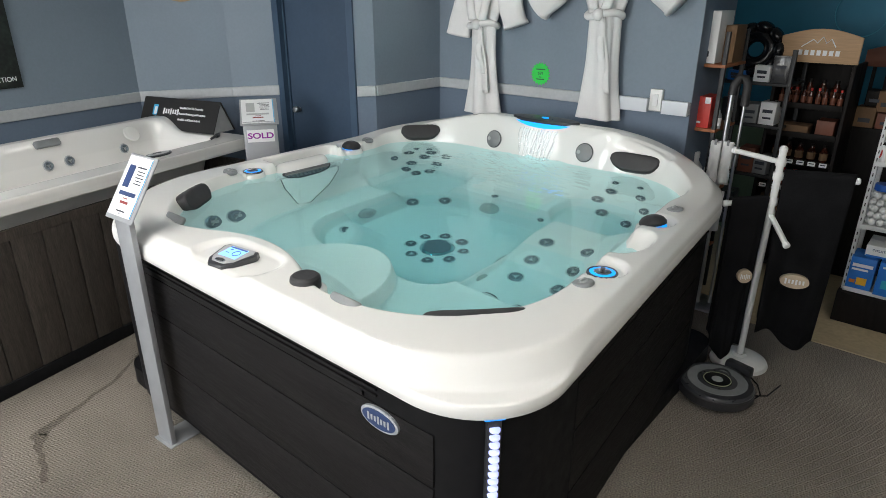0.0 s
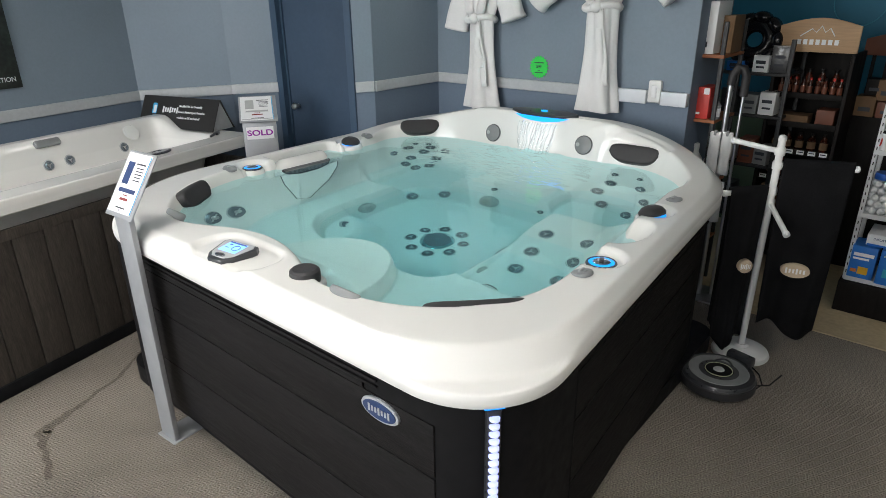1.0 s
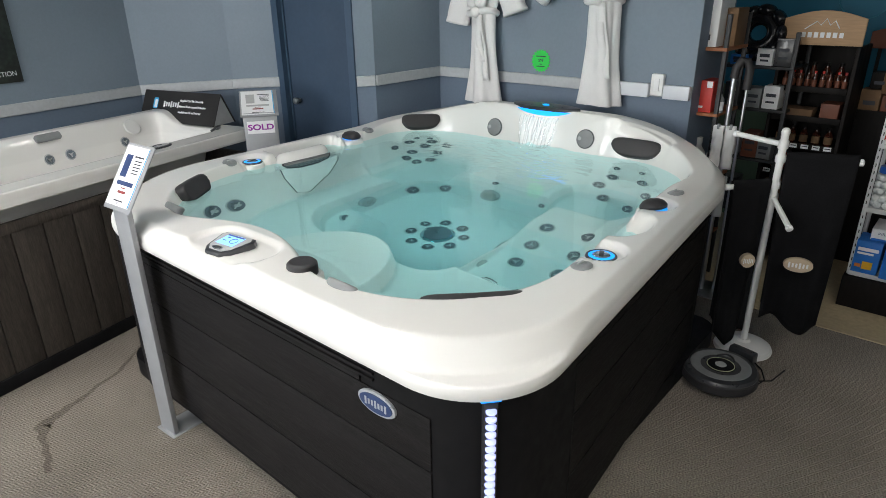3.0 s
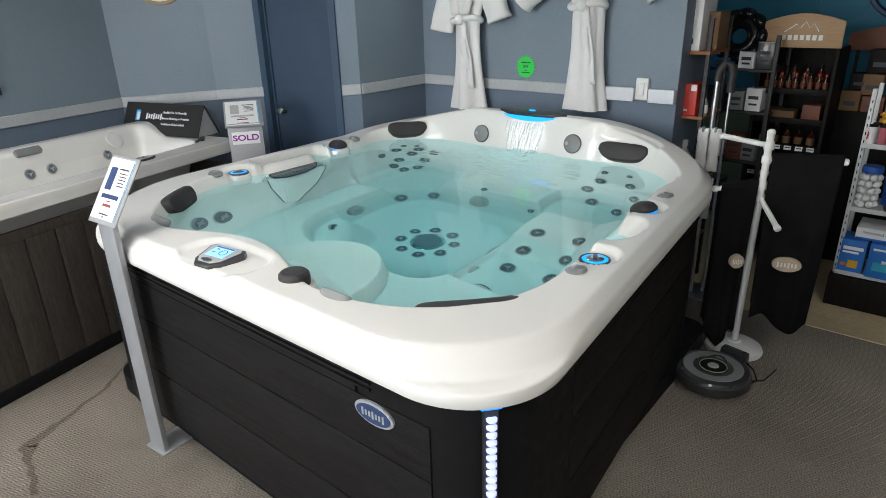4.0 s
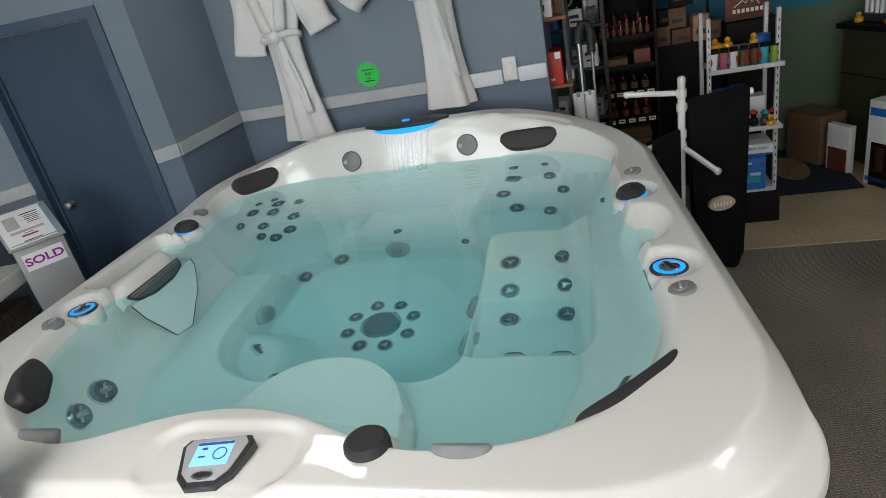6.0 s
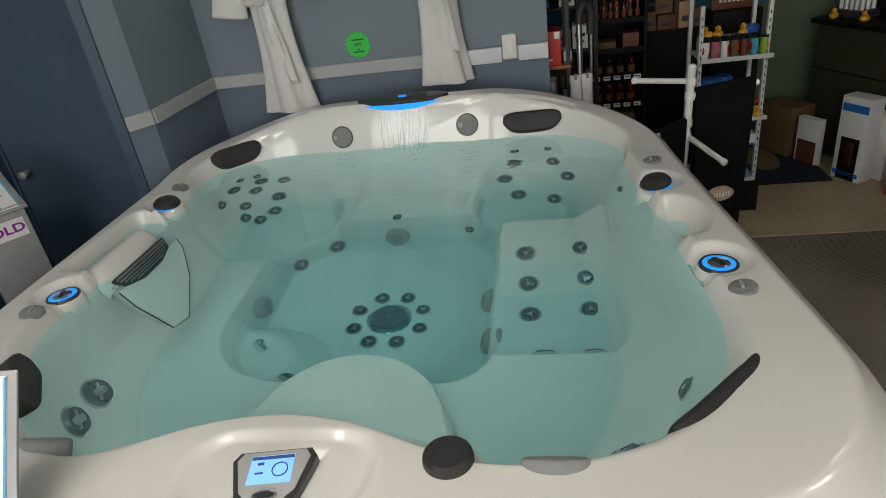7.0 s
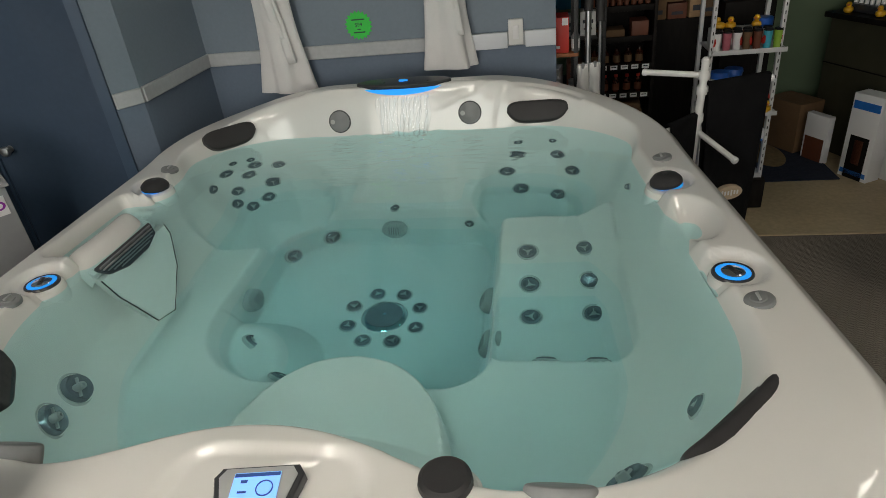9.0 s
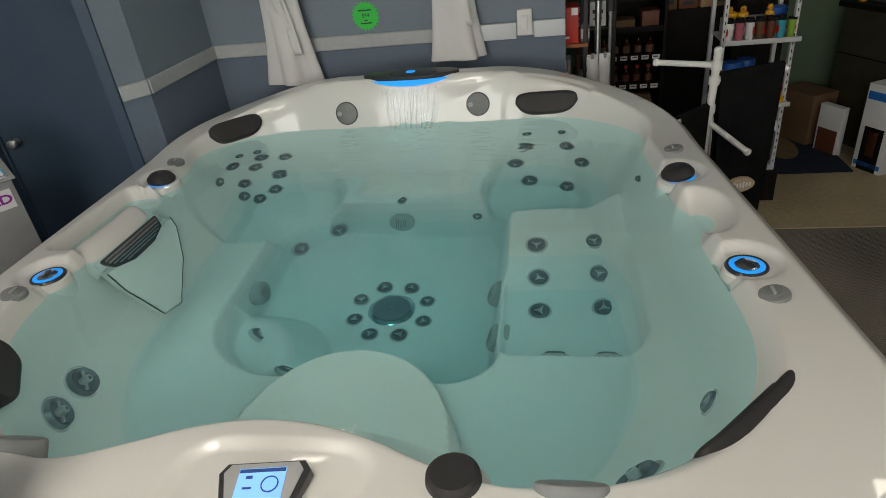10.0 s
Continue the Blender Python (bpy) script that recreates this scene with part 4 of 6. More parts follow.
# ---------------------------------------------------------------- the second tub and the signs
U = Vector((0.2425, -0.970, 0)).normalized()
V = Vector((U.y, -U.x, 0))
LT = Matrix(((-U.x, V.x, 0, -1.75 + 2.0 * U.x), (-U.y, V.y, 0, 0.12 + 2.0 * U.y), (0, 0, 1, 0), (0, 0, 0, 1)))
L_LEN, L_WID, L_TOP = 2.0, 0.72, 0.945
tub2 = thing("hot_tub", "smaller empty white hot tub with brown slatted sides", "hot tub", LT)


def tub2_z(x, y):
    x = L_LEN - x
    d = rounded_box(x, y, 0.10, L_LEN - 0.1, 0.10, L_WID - 0.05, 0.10)
    if d <= 0:
        return L_TOP + 0.085 * sstep(L_WID - 0.30, L_WID - 0.06, y)
    z = L_TOP + 0.085 * sstep(L_WID - 0.30, L_WID - 0.06, y) - 0.46 * sstep(0.0, 0.20, d) ** 0.8
    z += 0.05 * bump1((x - 0.55) / 0.16) * sstep(0.02, 0.12, d)
    z += 0.02 * math.sin(x * 26) * sstep(0.05, 0.12, d) * sstep(0.30, 0.18, d)
    return z


def shell2(u, v):
    x, y = -0.03 + (L_LEN + 0.06) * u, -0.03 + (L_WID + 0.04) * v
    return x, y, tub2_z(x, y)


s2 = sheet(shell2, 120, 60)
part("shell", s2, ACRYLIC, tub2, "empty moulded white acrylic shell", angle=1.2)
lip = join(box(L_LEN + 0.06, 0.03, 0.075, (L_LEN / 2, -0.034, L_TOP - 0.076), 0.012, 3), box(0.03, L_WID + 0.0, 0.075, (L_LEN + 0.034, L_WID / 2, L_TOP - 0.076), 0.012, 3))
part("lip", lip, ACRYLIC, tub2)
for k in range(13):
    part("slat", box(0.146, 0.022, 0.70, (0.085 + 0.152 * k, 0.012, 0.06), 0.004), SKIRT_BROWN, tub2)
for k in range(4):
    part("slat", box(0.022, 0.146, 0.70, (L_LEN - 0.012, 0.105 + 0.152 * k, 0.06), 0.004), SKIRT_BROWN, tub2)
part("top_band", join(box(L_LEN, 0.03, 0.05, (L_LEN / 2, 0.012, 0.742), 0.004), box(0.03, L_WID, 0.05, (L_LEN - 0.012, L_WID / 2, 0.742), 0.004)), SKIRT_BROWN, tub2)
part("bottom_band", join(box(L_LEN, 0.034, 0.07, (L_LEN / 2, 0.006, 0.0), 0.006), box(0.034, L_WID, 0.07, (L_LEN - 0.006, L_WID / 2, 0.0), 0.006)), BLACK_BASE, tub2)
for x, y in ((0.92, 0.61), (0.79, 0.61), (0.42, 0.61), (0.30, 0.47), (1.15, 0.56), (0.62, 0.56)):
    x = L_LEN - x
    e = 0.01
    n = Vector((tub2_z(x - e, y) - tub2_z(x + e, y), tub2_z(x, y - e) - tub2_z(x, y + e), 2 * e)).normalized()
    j = part("jet", J_MID[0], None, tub2, "chrome ringed jet", seat_on(Vector((x, y, tub2_z(x, y))), n) @ Matrix.Diagonal((0.8, 0.8, 1, 1)))
    part("jet_cup", J_MID[1], None, j)
    part("nozzle", J_MID[2], None, j)
ov = part("control_oval", prism(oval(0.085, 0.040), 0.0, 0.010, 0.003), DARK_PLASTIC, tub2, "dark oval control with grey face", pose(1.38, 0.045, L_TOP + 0.001, 0, 0, 0))
part("control_face", prism(oval(0.070, 0.029), 0.0102, 0.0125), LIGHT_GREY, ov)
bars([(-0.03, 0, 0.022, 0.008), (0.01, 0, 0.022, 0.008), (0.0, 0.014, 0.05, 0.004)], INK, ov, pose(0, 0, 0.0126))
part("pillow", prism(round_rect(0.075, 0.022, 0.012), 0, 0.02, 0.006), GREY_PLASTIC, tub2, "grey oblong head rest", pose(1.12, L_WID - 0.075, L_TOP + 0.055, 50, 0, 0))
part("speaker_disc", lathe([(0, 0.008), (0.05, 0.007), (0.056, 0.0)], 24), ACRYLIC, tub2, "round white cover", pose(1.66, L_WID - 0.10, L_TOP + 0.02, 55, 0, 0))

# tent sign on the second tub
tm = pose(-2.265, 0.015, L_TOP + 0.004, 0, 0, 16)
tent = thing("tent_sign", "black folded card sign with white bullet lines", "sign", tm)
TW, TH, TD = 0.68, 0.195, 0.100
for sgn in (-1, 1):
    bm = sheet(lambda u, v: (-TW / 2 + TW * u, sgn * TD * (1 - v), TH * v), 1, 1, 0.004)
    part("sign_panel", bm, SIGN_BLACK, tent)
part("sign_end", prism([(-TD, 0), (TD, 0), (0, TH)], 0, 0.003, m=pose(TW / 2 - 0.015, 0, 0, 90, 0, 90)), LIGHT_GREY, tent, "pale inside of the folded card")
slope = math.degrees(math.atan2(TH, TD))
fm = pose(0, -TD - 0.0045, 0.0015, 0, 0, 0) @ pose(0, 0, 0, slope, 0, 0)
face = math.hypot(TH, TD)
for k, line in enumerate(("\u2022Simplified Hot Tub Ownership", "\u2022Remote Monitoring and Protection", "\u2022Available on iOS and Android")):
    text_part(line, 0.021, WHITE_INK, tent, fm @ pose(0.0, face * 0.72 - 0.040 * k, 0.002), align="LEFT", squeeze=0.78, bold=0.02)
bars([(-0.135 + 0.021 * k, face * 0.58, 0.013, 0.030 if k % 3 else 0.042) for k in range(7)], WHITE_INK, tent, fm @ pose(0, 0, 0.001), "logo_bar")
part("logo_phone", prism(round_rect(0.020, 0.037, 0.008), 0, 0.002), SIGN_BLUE, tent, "", fm @ pose(-0.215, face * 0.60, 0.0015))
part("logo_phone_inner", prism(round_rect(0.012, 0.027, 0.005), 0, 0.001), WHITE_INK, tent, "", fm @ pose(-0.210, face * 0.58, 0.0037))

# cover lifter latch left on the second tub's end
lt = thing("cover_strap", "black plastic strap buckle lying on the tub rim", "buckle", LT @ pose(1.90, 0.12, L_TOP + 0.002, 0, 0, 30))
part("buckle", box(0.05, 0.035, 0.016, (0, 0, 0), 0.006), DARK_PLASTIC, lt)
part("strap", tube([(-0.09, 0.01, 0.008), (-0.05, 0.0, 0.012), (0.0, 0, 0.016), (0.05, 0.0, 0.012), (0.085, 0.008, 0.006)], 0.008, 8), DARK_PLASTIC, lt)


def price_stand(m, height, label, sold=False):
    t = thing("price_stand", label, "sign stand", m, "price stands")
    t_post = box(0.14 if sold else 0.105, 0.022, height, (0, 0, 0.006), 0.004)
    part("post", t_post, GREY_POST, t)
    part("foot_plate", box(0.13, 0.20, 0.006, (0, 0.075, 0), 0.002), GREY_POST, t)
    head = pose(0, -0.012, height - 0.01, 42 if sold else 56, 0, 0) @ Matrix.Diagonal((0.85, 0.75, 1, 1) if sold else (1, 1, 1, 1))
    part("head_plate", box(0.185, 0.262, 0.006, (0, 0.118, 0.0), 0.0025), GREY_POST, t, "", head)
    card = part("price_card", box(0.158, 0.235, 0.002, (-0.005, 0.122, 0.0065)), PAPER, t, "white printed price sheet", head)
    for mat, rows in ((INK_BLUE if not sold else LIGHT_GREY, [(-0.035, 0.038, 0.042, 0.088), (0.0, -0.030, 0.11, 0.016)]),
                      (INK, [(0.030, 0.078, 0.060, 0.006), (0.034, 0.062, 0.05, 0.004), (0.034, 0.050, 0.045, 0.004), (0.034, 0.038, 0.05, 0.004), (0.034, 0.026, 0.04, 0.004), (0.034, 0.014, 0.045, 0.004), (0.0, -0.098, 0.06, 0.005)]),
                      (INK_RED, [(0.0, -0.064, 0.052, 0.010), (0.0, -0.048, 0.030, 0.004)]),
                      (SIGN_BLUE, [(0.0765, 0, 0.004, 0.23)])):
        bars(rows, mat, card, pose(-0.005, 0.122, 0.0086), "print_bar", 0.0008)
    part("card_pin", lathe([(0, 0.004), (0.004, 0.003), (0.005, 0)], 10, pose(-0.005, 0.014, 0.0086)), STEEL, card)
    if sold:
        sm = pose(0.0, -0.0125, height - 0.085, 90, 0, 0)
        c2 = part("sold_card", box(0.112, 0.078, 0.002, (0, -0.0, 0)), PAPER, t, "white card lettered SOLD in purple", sm)
        text_part("SOLD", 0.050, PURPLE, c2, pose(0, 0, 0.0022), squeeze=0.85, bold=0.025)
    return t


price_stand(pose(-0.448, -1.208, 0, 0, 0, 4), 1.035, "grey metal stand with a white price sheet, before the tub")
price_stand(pose(-1.60, 0.165, 0, 0, 0, 56) @ Matrix.Diagonal((1.5, 1.5, 1, 1)), 1.05, "grey metal stand with price sheet and SOLD card", True)

# poster and round sign on the walls
wa, wb = Vector((-2.30, -1.9, 0)), Vector((-2.64, -0.10, 0))
wd = (wb - wa).normalized()
ang = math.degrees(math.atan2(wd.y, wd.x))
pp = wb - wd * 0.76
pm2 = Matrix.Translation((pp.x, pp.y, 1.29)) @ pose(0, 0, 0, 0, 0, ang) @ pose(0, 0, 0, 90, 0, 0)
poster = thing("wall_poster", "large black poster with white lettering on the wall", "poster", pm2)
POSTER = material("dark_photo_print", (0.014, 0.020, 0.016), 0.3, vary=0.9, scale=5, fine=0.5, fine_scale=40)
part("poster_board", box(1.0, 0.72, 0.02, (-0.5, 0.36, 0.001), 0.002), POSTER, poster)
text_part("CTION", 0.038, WHITE_INK, poster, pose(-0.085, 0.050, 0.0215), squeeze=0.95)
ca, cb = Vector((-2.64, -0.10, 0)), Vector((-2.23, 0.385, 0))
cd = (cb - ca).normalized()
cp = ca + cd * 0.37
rs = thing("round_sign", "round gold sign with a white ring and lettering", "sign", Matrix.Translation((cp.x, cp.y, 1.96)) @ pose(0, 0, 0, 0, 0, math.degrees(math.atan2(cd.y, cd.x))) @ pose(0, 0, 0, 90, 0, 0))
GOLD = material("tan_gold_print", (0.36, 0.25, 0.13), 0.5, vary=0.08, scale=9)
part("disc", lathe([(0, 0.016), (0.195, 0.016), (0.20, 0.012), (0.20, 0.001)], 48), GOLD, rs)
part("ring", tube([(0.172 * math.cos(2 * math.pi * k / 48), 0.172 * math.sin(2 * math.pi * k / 48), 0.016) for k in range(48)], 0.006, 6, True), WHITE_INK, rs)
bars([(-0.09 + 0.03 * k, 0, 0.018, 0.05) for k in range(7)], WHITE_INK, rs, pose(0, 0, 0.0162), "letter_bar")

# ---------------------------------------------------------------- things on the robe wall
RA, RB = Vector((-1.21, 1.47, 0)), Vector((0.642, 1.475, 0))
RD = (RB - RA).normalized()
RN = Vector((RD.y, -RD.x, 0))


def on_wall(x, z, off=0.0):
    """A pose on the robe wall: x along it, y up, z into the room."""
    p = RA + RD * ((x - RA.x) / RD.x) + RN * off
    m = Matrix((RD, Vector((0, 0, 1)), RN)).transposed().to_4x4()
    m.translation = (p.x, p.y, z)
    return m


def drape(width, depth, folds, seed, top, bottom, sway=0.0):
    """A hanging tube of cloth with deepening folds: width and depth by height."""
    def fn(u, v):
        a = 2 * math.pi * u
        h = top + (bottom - top) * v
        w, d = width(v), depth(v)
        f = 1 + (0.05 + 0.16 * v) * math.sin(folds * a + seed + 1.5 * v) + 0.05 * noise.noise(Vector((3 * math.cos(a), 3 * math.sin(a), seed + 5 * v)))
        return (math.cos(a) * w * f + sway * v, h, 0.012 + d * 1.05 + math.sin(a) * d * f)
    return sheet(fn, 64, 40, 0.0, True)


def arm(p0, p1, r0, r1, flat, bend, seed):
    """A sleeve from shoulder to cuff."""
    p0, p1 = Vector(p0), Vector(p1)
    d = (p1 - p0).normalized()
    side = d.cross(Vector((0, 0, 1))).normalized()

    def fn(u, v):
        a = 2 * math.pi * u
        r = r0 + (r1 - r0) * v ** 1.2
        f = 1 + 0.07 * math.sin(3 * a + seed + 6 * v) + 0.05 * math.sin(9 * v + seed)
        c = p0 + (p1 - p0) * v + Vector((0, -bend * math.sin(math.pi * v), 0))
        q = c + side * (math.cos(a) * r * f) + Vector((0, 0, math.sin(a) * r * flat * f))
        if v > 0.93:
            q += side * (math.cos(a) * 0.006)
        return q.x, q.y, max(0.006, q.z)
    bm = sheet(fn, 28, 26, 0.0, True)
    cuff = [v for v in bm.verts if (v.co - p1).length < r1 * 1.3]
    bmesh.ops.holes_fill(bm, edges=[e for e in bm.edges if e.is_boundary], sides=0)
    return bm


def robe(x, hem, belt, label, left, right, hem_w, seed):
    t = thing("bath_robe", label, "bath robe", on_wall(x, 0, 0.0), "robes on the wall")
    top = 2.16

    def width(v):
        h = top + (hem - top) * v
        if h > belt:
            k = (h - belt) / (top - belt)
            return 0.085 + 0.13 * k ** 0.8
        k = (belt - h) / (belt - hem)
        return 0.085 + (hem_w - 0.085) * k ** 0.7 - 0.02 * math.sin(math.pi * k)

    body = drape(width, lambda v: 0.05 + 0.012 * v, 4, seed, top, hem, 0.02)
    part("robe_body", body, TERRY, t, angle=2)
    part("belt", tube([(0.104 * math.cos(2 * math.pi * k / 28), belt + 0.012 * math.sin(4 * math.pi * k / 28), 0.066 + 0.068 * math.sin(2 * math.pi * k / 28)) for k in range(28)], 0.021, 10, True), TERRY, t, angle=2)
    part("belt_knot", put(lathe([(0, 0.035), (0.028, 0.022), (0.036, 0.0), (0.026, -0.026), (0, -0.035)], 16), Matrix.Translation((0.0, belt, 0.142))), TERRY, t, angle=2)
    for dx, dz in ((0.035, 0.30), (0.065, 0.42)):
        part("belt_end", sheet(lambda u, v: (dx * (0.3 + v) + (u - 0.5) * 0.046, belt - 0.01 - dz * v, 0.142 - 0.012 * v + 0.008 * math.sin(9 * v + dx * 90)), 3, 14, 0.008), TERRY, t, angle=2)
    for sgn in (-1, 1):
        part("lapel", sheet(lambda u, v: (sgn * (0.012 + 0.115 * v + 0.055 * u), belt + 0.03 + (top - belt - 0.02) * v, 0.128 + 0.015 * math.sin(math.pi * u) - 0.02 * v), 5, 14, 0.010), TERRY, t, angle=2)
    part("sleeve", arm((-0.13, 2.06, 0.06), left, 0.075, 0.088, 0.62, 0.03, seed), TERRY, t, angle=2)
    part("sleeve", arm((0.13, 2.06, 0.06), right, 0.075, 0.088, 0.62, 0.03, seed + 2), TERRY, t, angle=2)
    part("hook", tube([(0, top + 0.05, 0.0), (0, top + 0.05, 0.05), (0, top + 0.01, 0.07), (0, top - 0.01, 0.05)], 0.006, 8), STEEL, t)


robe(-0.770, 1.045, 1.625, "white terry bath robe tied with a belt", (-0.205, 1.55, 0.07), (0.265, 1.62, 0.07), 0.130, 0.4)
robe(0.100, 1.110, 1.70, "white terry bath robe with its sleeves spread wide", (-0.45, 1.72, 0.07), (0.43, 1.76, 0.07), 0.125, 2.1)

# neon star price card
star = []
for k in range(40):
    r = 0.073 if k % 2 else 0.060
    star.append((r * math.cos(2 * math.pi * k / 40), r * math.sin(2 * math.pi * k / 40)))
sc = thing("price_star", "neon green star-edged price card on the wall", "sign", on_wall(-0.346, 1.332, 0.002))
part("star_card", prism(star, 0, 0.002), GREEN_CARD, sc)
text_part("$99", 0.026, INK, sc, pose(0, 0.002, 0.0021))
bars([(0, 0.028, 0.07, 0.006), (0, -0.020, 0.018, 0.005), (0, -0.034, 0.06, 0.006)], INK, sc, pose(0, 0, 0.0021), "print_bar", 0.0006)

# light switch between lengths of white trunking
sw = thing("light_switch", "white rocker light switch plate on the wall", "light switch", on_wall(0.446, 1.245, 0.002))
part("switch_plate", prism(round_rect(0.036, 0.060, 0.006), 0, 0.026, 0.004), WHITE_PLASTIC, sw)
part("switch_rocker", box(0.030, 0.066, 0.006, (0, 0, 0.0262), 0.002), PAPER, sw)
for x0, x1 in ((0.20, 0.405), (0.492, 0.640)):
    solid("trunking_trim", box(x1 - x0, 0.076, 0.026, ((x0 + x1) / 2 - 0.3, 0, 0.019), 0.003, m=on_wall(0.3, RAIL, 0.0)), RACEWAY, "short white plastic trunking on the rail", "trim", "structure")
sen = thing("door_sensor", "small white sensor box on the wall above the door", "sensor", Matrix.Translation((-1.62, 0.690, 2.06)) @ pose(0, 0, 0, 0, 0, 27))
part("sensor_body", box(0.045, 0.03, 0.05, (0, -0.018, 0), 0.006), WHITE_PLASTIC, sen)

# ---------------------------------------------------------------- towel stand, towels, robot vacuum
st = thing("towel_stand", "white tubular towel stand on a round base", "towel stand")
PB, PT = Vector((1.224, 1.075, 0.0)), Vector((1.247, 1.005, 1.175))


def pole_at(z):
    return PB + (PT - PB) * (z / 1.175)


part("base", lathe([(0, 0.060), (0.028, 0.058), (0.034, 0.045), (0.10, 0.034), (0.135, 0.022), (0.142, 0.008), (0.140, 0.0), (0, 0.0)], 40, Matrix.Translation(PB)), WHITE_PLASTIC, st)
part("pole", tube([pole_at(0.04), pole_at(0.5), pole_at(1.15)], 0.0165, 16), WHITE_PLASTIC, st)
part("pole_cap", lathe([(0.0165, -0.01), (0.0185, 0.0), (0.0175, 0.012), (0.010, 0.020), (0, 0.022)], 16, Matrix.Translation(pole_at(1.15))), WHITE_PLASTIC, st)
ARMS = [((1.025, 1.09, 1.10), 1.095), ((1.362, 0.860, 0.77), 0.845), ((1.082, 0.885, 0.895), 0.905), ((1.535, 1.095, 1.040), 1.03)]
for tip, z in ARMS:
    a = part("arm", tube([pole_at(z), Vector(tip)], 0.0125, 12), WHITE_PLASTIC, st)
    d = (Vector(tip) - pole_at(z)).normalized()
    part("arm_cap", lathe([(0.0125, 0), (0.0155, 0.002), (0.0155, 0.016), (0.010, 0.021), (0, 0.022)], 14, face_to(Vector(tip), d)), PAPER, a)
    part("arm_collar", lathe([(0.0215, -0.018), (0.0225, -0.012), (0.0225, 0.012), (0.0215, 0.018)], 16, Matrix.Translation(pole_at(z))), WHITE_PLASTIC, a)


def towel(a, b, z_low, seed, logo):
    a, b = Vector(a), Vector(b)
    t = thing("towel", "black towel with a tan oval patch over the stand", "towel", group="black towels")
    d = b - a
    n = Vector((d.y, -d.x, 0)).normalized()
    hang = min(a.z, b.z)

    def fn(u, v):
        s = 2 * v - 1
        low = z_low + 0.035 * math.sin(6 * u + seed) + (0.06 if s < 0 else 0)
        top = a + d * u + Vector((0, 0, 0.024))
        k = abs(s)
        drop = max(0.0, k - 0.03) / 0.97
        narrow = 1 - 0.10 * drop
        p = a + d * (0.5 + (u - 0.5) * narrow)
        ripple = 0.020 * drop * math.sin(8 * u + seed + 2 * drop) + 0.010 * drop * math.sin(17 * u + seed)
        off = (0.018 + 0.010 * drop) * min(1, k / 0.03) * (1 if s > 0 else -1) + ripple
        return p.x + n.x * off, p.y + n.y * off, top.z + (low - top.z) * drop - 0.006 * (k / 0.03 if k < 0.03 else 1)
    part("cloth", sheet(fn, 26, 60, 0.005), BLACK_CLOTH, t, angle=2)
    face = n if n.y < 0 else -n
    lm = seat_on(a + d * logo[0] + face * 0.060 + Vector((0, 0, logo[1] - (a + d * logo[0]).z)), face)
    p = part("patch", prism(oval(logo[2], 0.034), -0.02, 0.004, 0.002), TAN, t, "tan oval stitched patch", lm)
    bars([(-logo[2] * 0.6 + logo[2] * 0.24 * k, 0, logo[2] * 0.13, 0.020 if k % 3 else 0.028) for k in range(6)], PAPER, p, pose(0, 0, 0.0042), "letter_bar", 0.001)


towel((1.264, 1.020, 1.040), (1.535, 1.100, 1.048), 0.225, 0.6, (0.47, 0.548, 0.062))
towel((1.092, 0.895, 0.902), (1.222, 1.005, 0.912), 0.115, 2.0, (0.62, 0.545, 0.034))

# robot vacuum at its dock
rv = thing("robot_vacuum", "round dark grey robot vacuum on the carpet", "robot vacuum", pose(1.232, 0.690, 0))
part("body", lathe([(0, 0.012), (0.150, 0.012), (0.166, 0.022), (0.168, 0.070), (0.160, 0.082), (0.125, 0.086), (0, 0.086)], 56), DARK_PLASTIC, rv)
part("bumper", lathe([(0.166, 0.020), (0.1715, 0.026), (0.1715, 0.062), (0.167, 0.068)], 56), RUBBER, rv)
part("top_ring", lathe([(0.090, 0.0862), (0.136, 0.0862), (0.134, 0.0885), (0.092, 0.0885)], 48), GREY_PLASTIC, rv, "lighter grey ring plate")
part("centre_plate", lathe([(0, 0.0895), (0.060, 0.0895), (0.066, 0.0865)], 40), BLACK_BASE, rv)
part("green_ring", tube([(0.061 * math.cos(2 * math.pi * k / 36), 0.061 * math.sin(2 * math.pi * k / 36), 0.089) for k in range(36)], 0.0022, 6, True), material("pale_green_trim", (0.45, 0.47, 0.30), 0.4, vary=0.05), rv)
part("button", lathe([(0, 0.095), (0.020, 0.0945), (0.026, 0.0895)], 24), LIGHT_GREY, rv)
part("wheel", put(lathe([(0, -0.012), (0.012, -0.012), (0.012, 0.012), (0, 0.012)], 16), pose(0, 0.10, 0.012, 0, 90, 0)), BLACK_BASE, rv)
for sx in (-1, 1):
    part("wheel", put(lathe([(0, -0.012), (0.030, -0.012), (0.030, 0.012), (0, 0.012)], 18), pose(0.10 * sx, 0, 0.030, 0, 90, 0)), BLACK_BASE, rv)
part("handle", tube([(0.05 * math.cos(radians(a)), 0.105 * math.sin(radians(a)), 0.089) for a in range(40, 141, 10)], 0.006, 8), DARK_PLASTIC, rv)
dk = thing("charging_dock", "small black charging dock with a cable", "dock", pose(1.27, 0.872, 0, 0, 0, -12))
part("dock_body", box(0.13, 0.05, 0.095, (0, 0.02, 0), 0.012), DARK_PLASTIC, dk)
part("dock_plate", box(0.12, 0.06, 0.014, (0, -0.03, 0), 0.004), BLACK_BASE, dk)
part("cable", tube([(0.06, 0.02, 0.05), (0.11, 0.0, 0.04), (0.145, -0.03, 0.012), (0.14, -0.07, 0.005), (0.10, -0.085, 0.005), (0.165, 0.0, 0.005), (0.16, 0.14, 0.005)], 0.0035, 6), BLACK_BASE, dk)

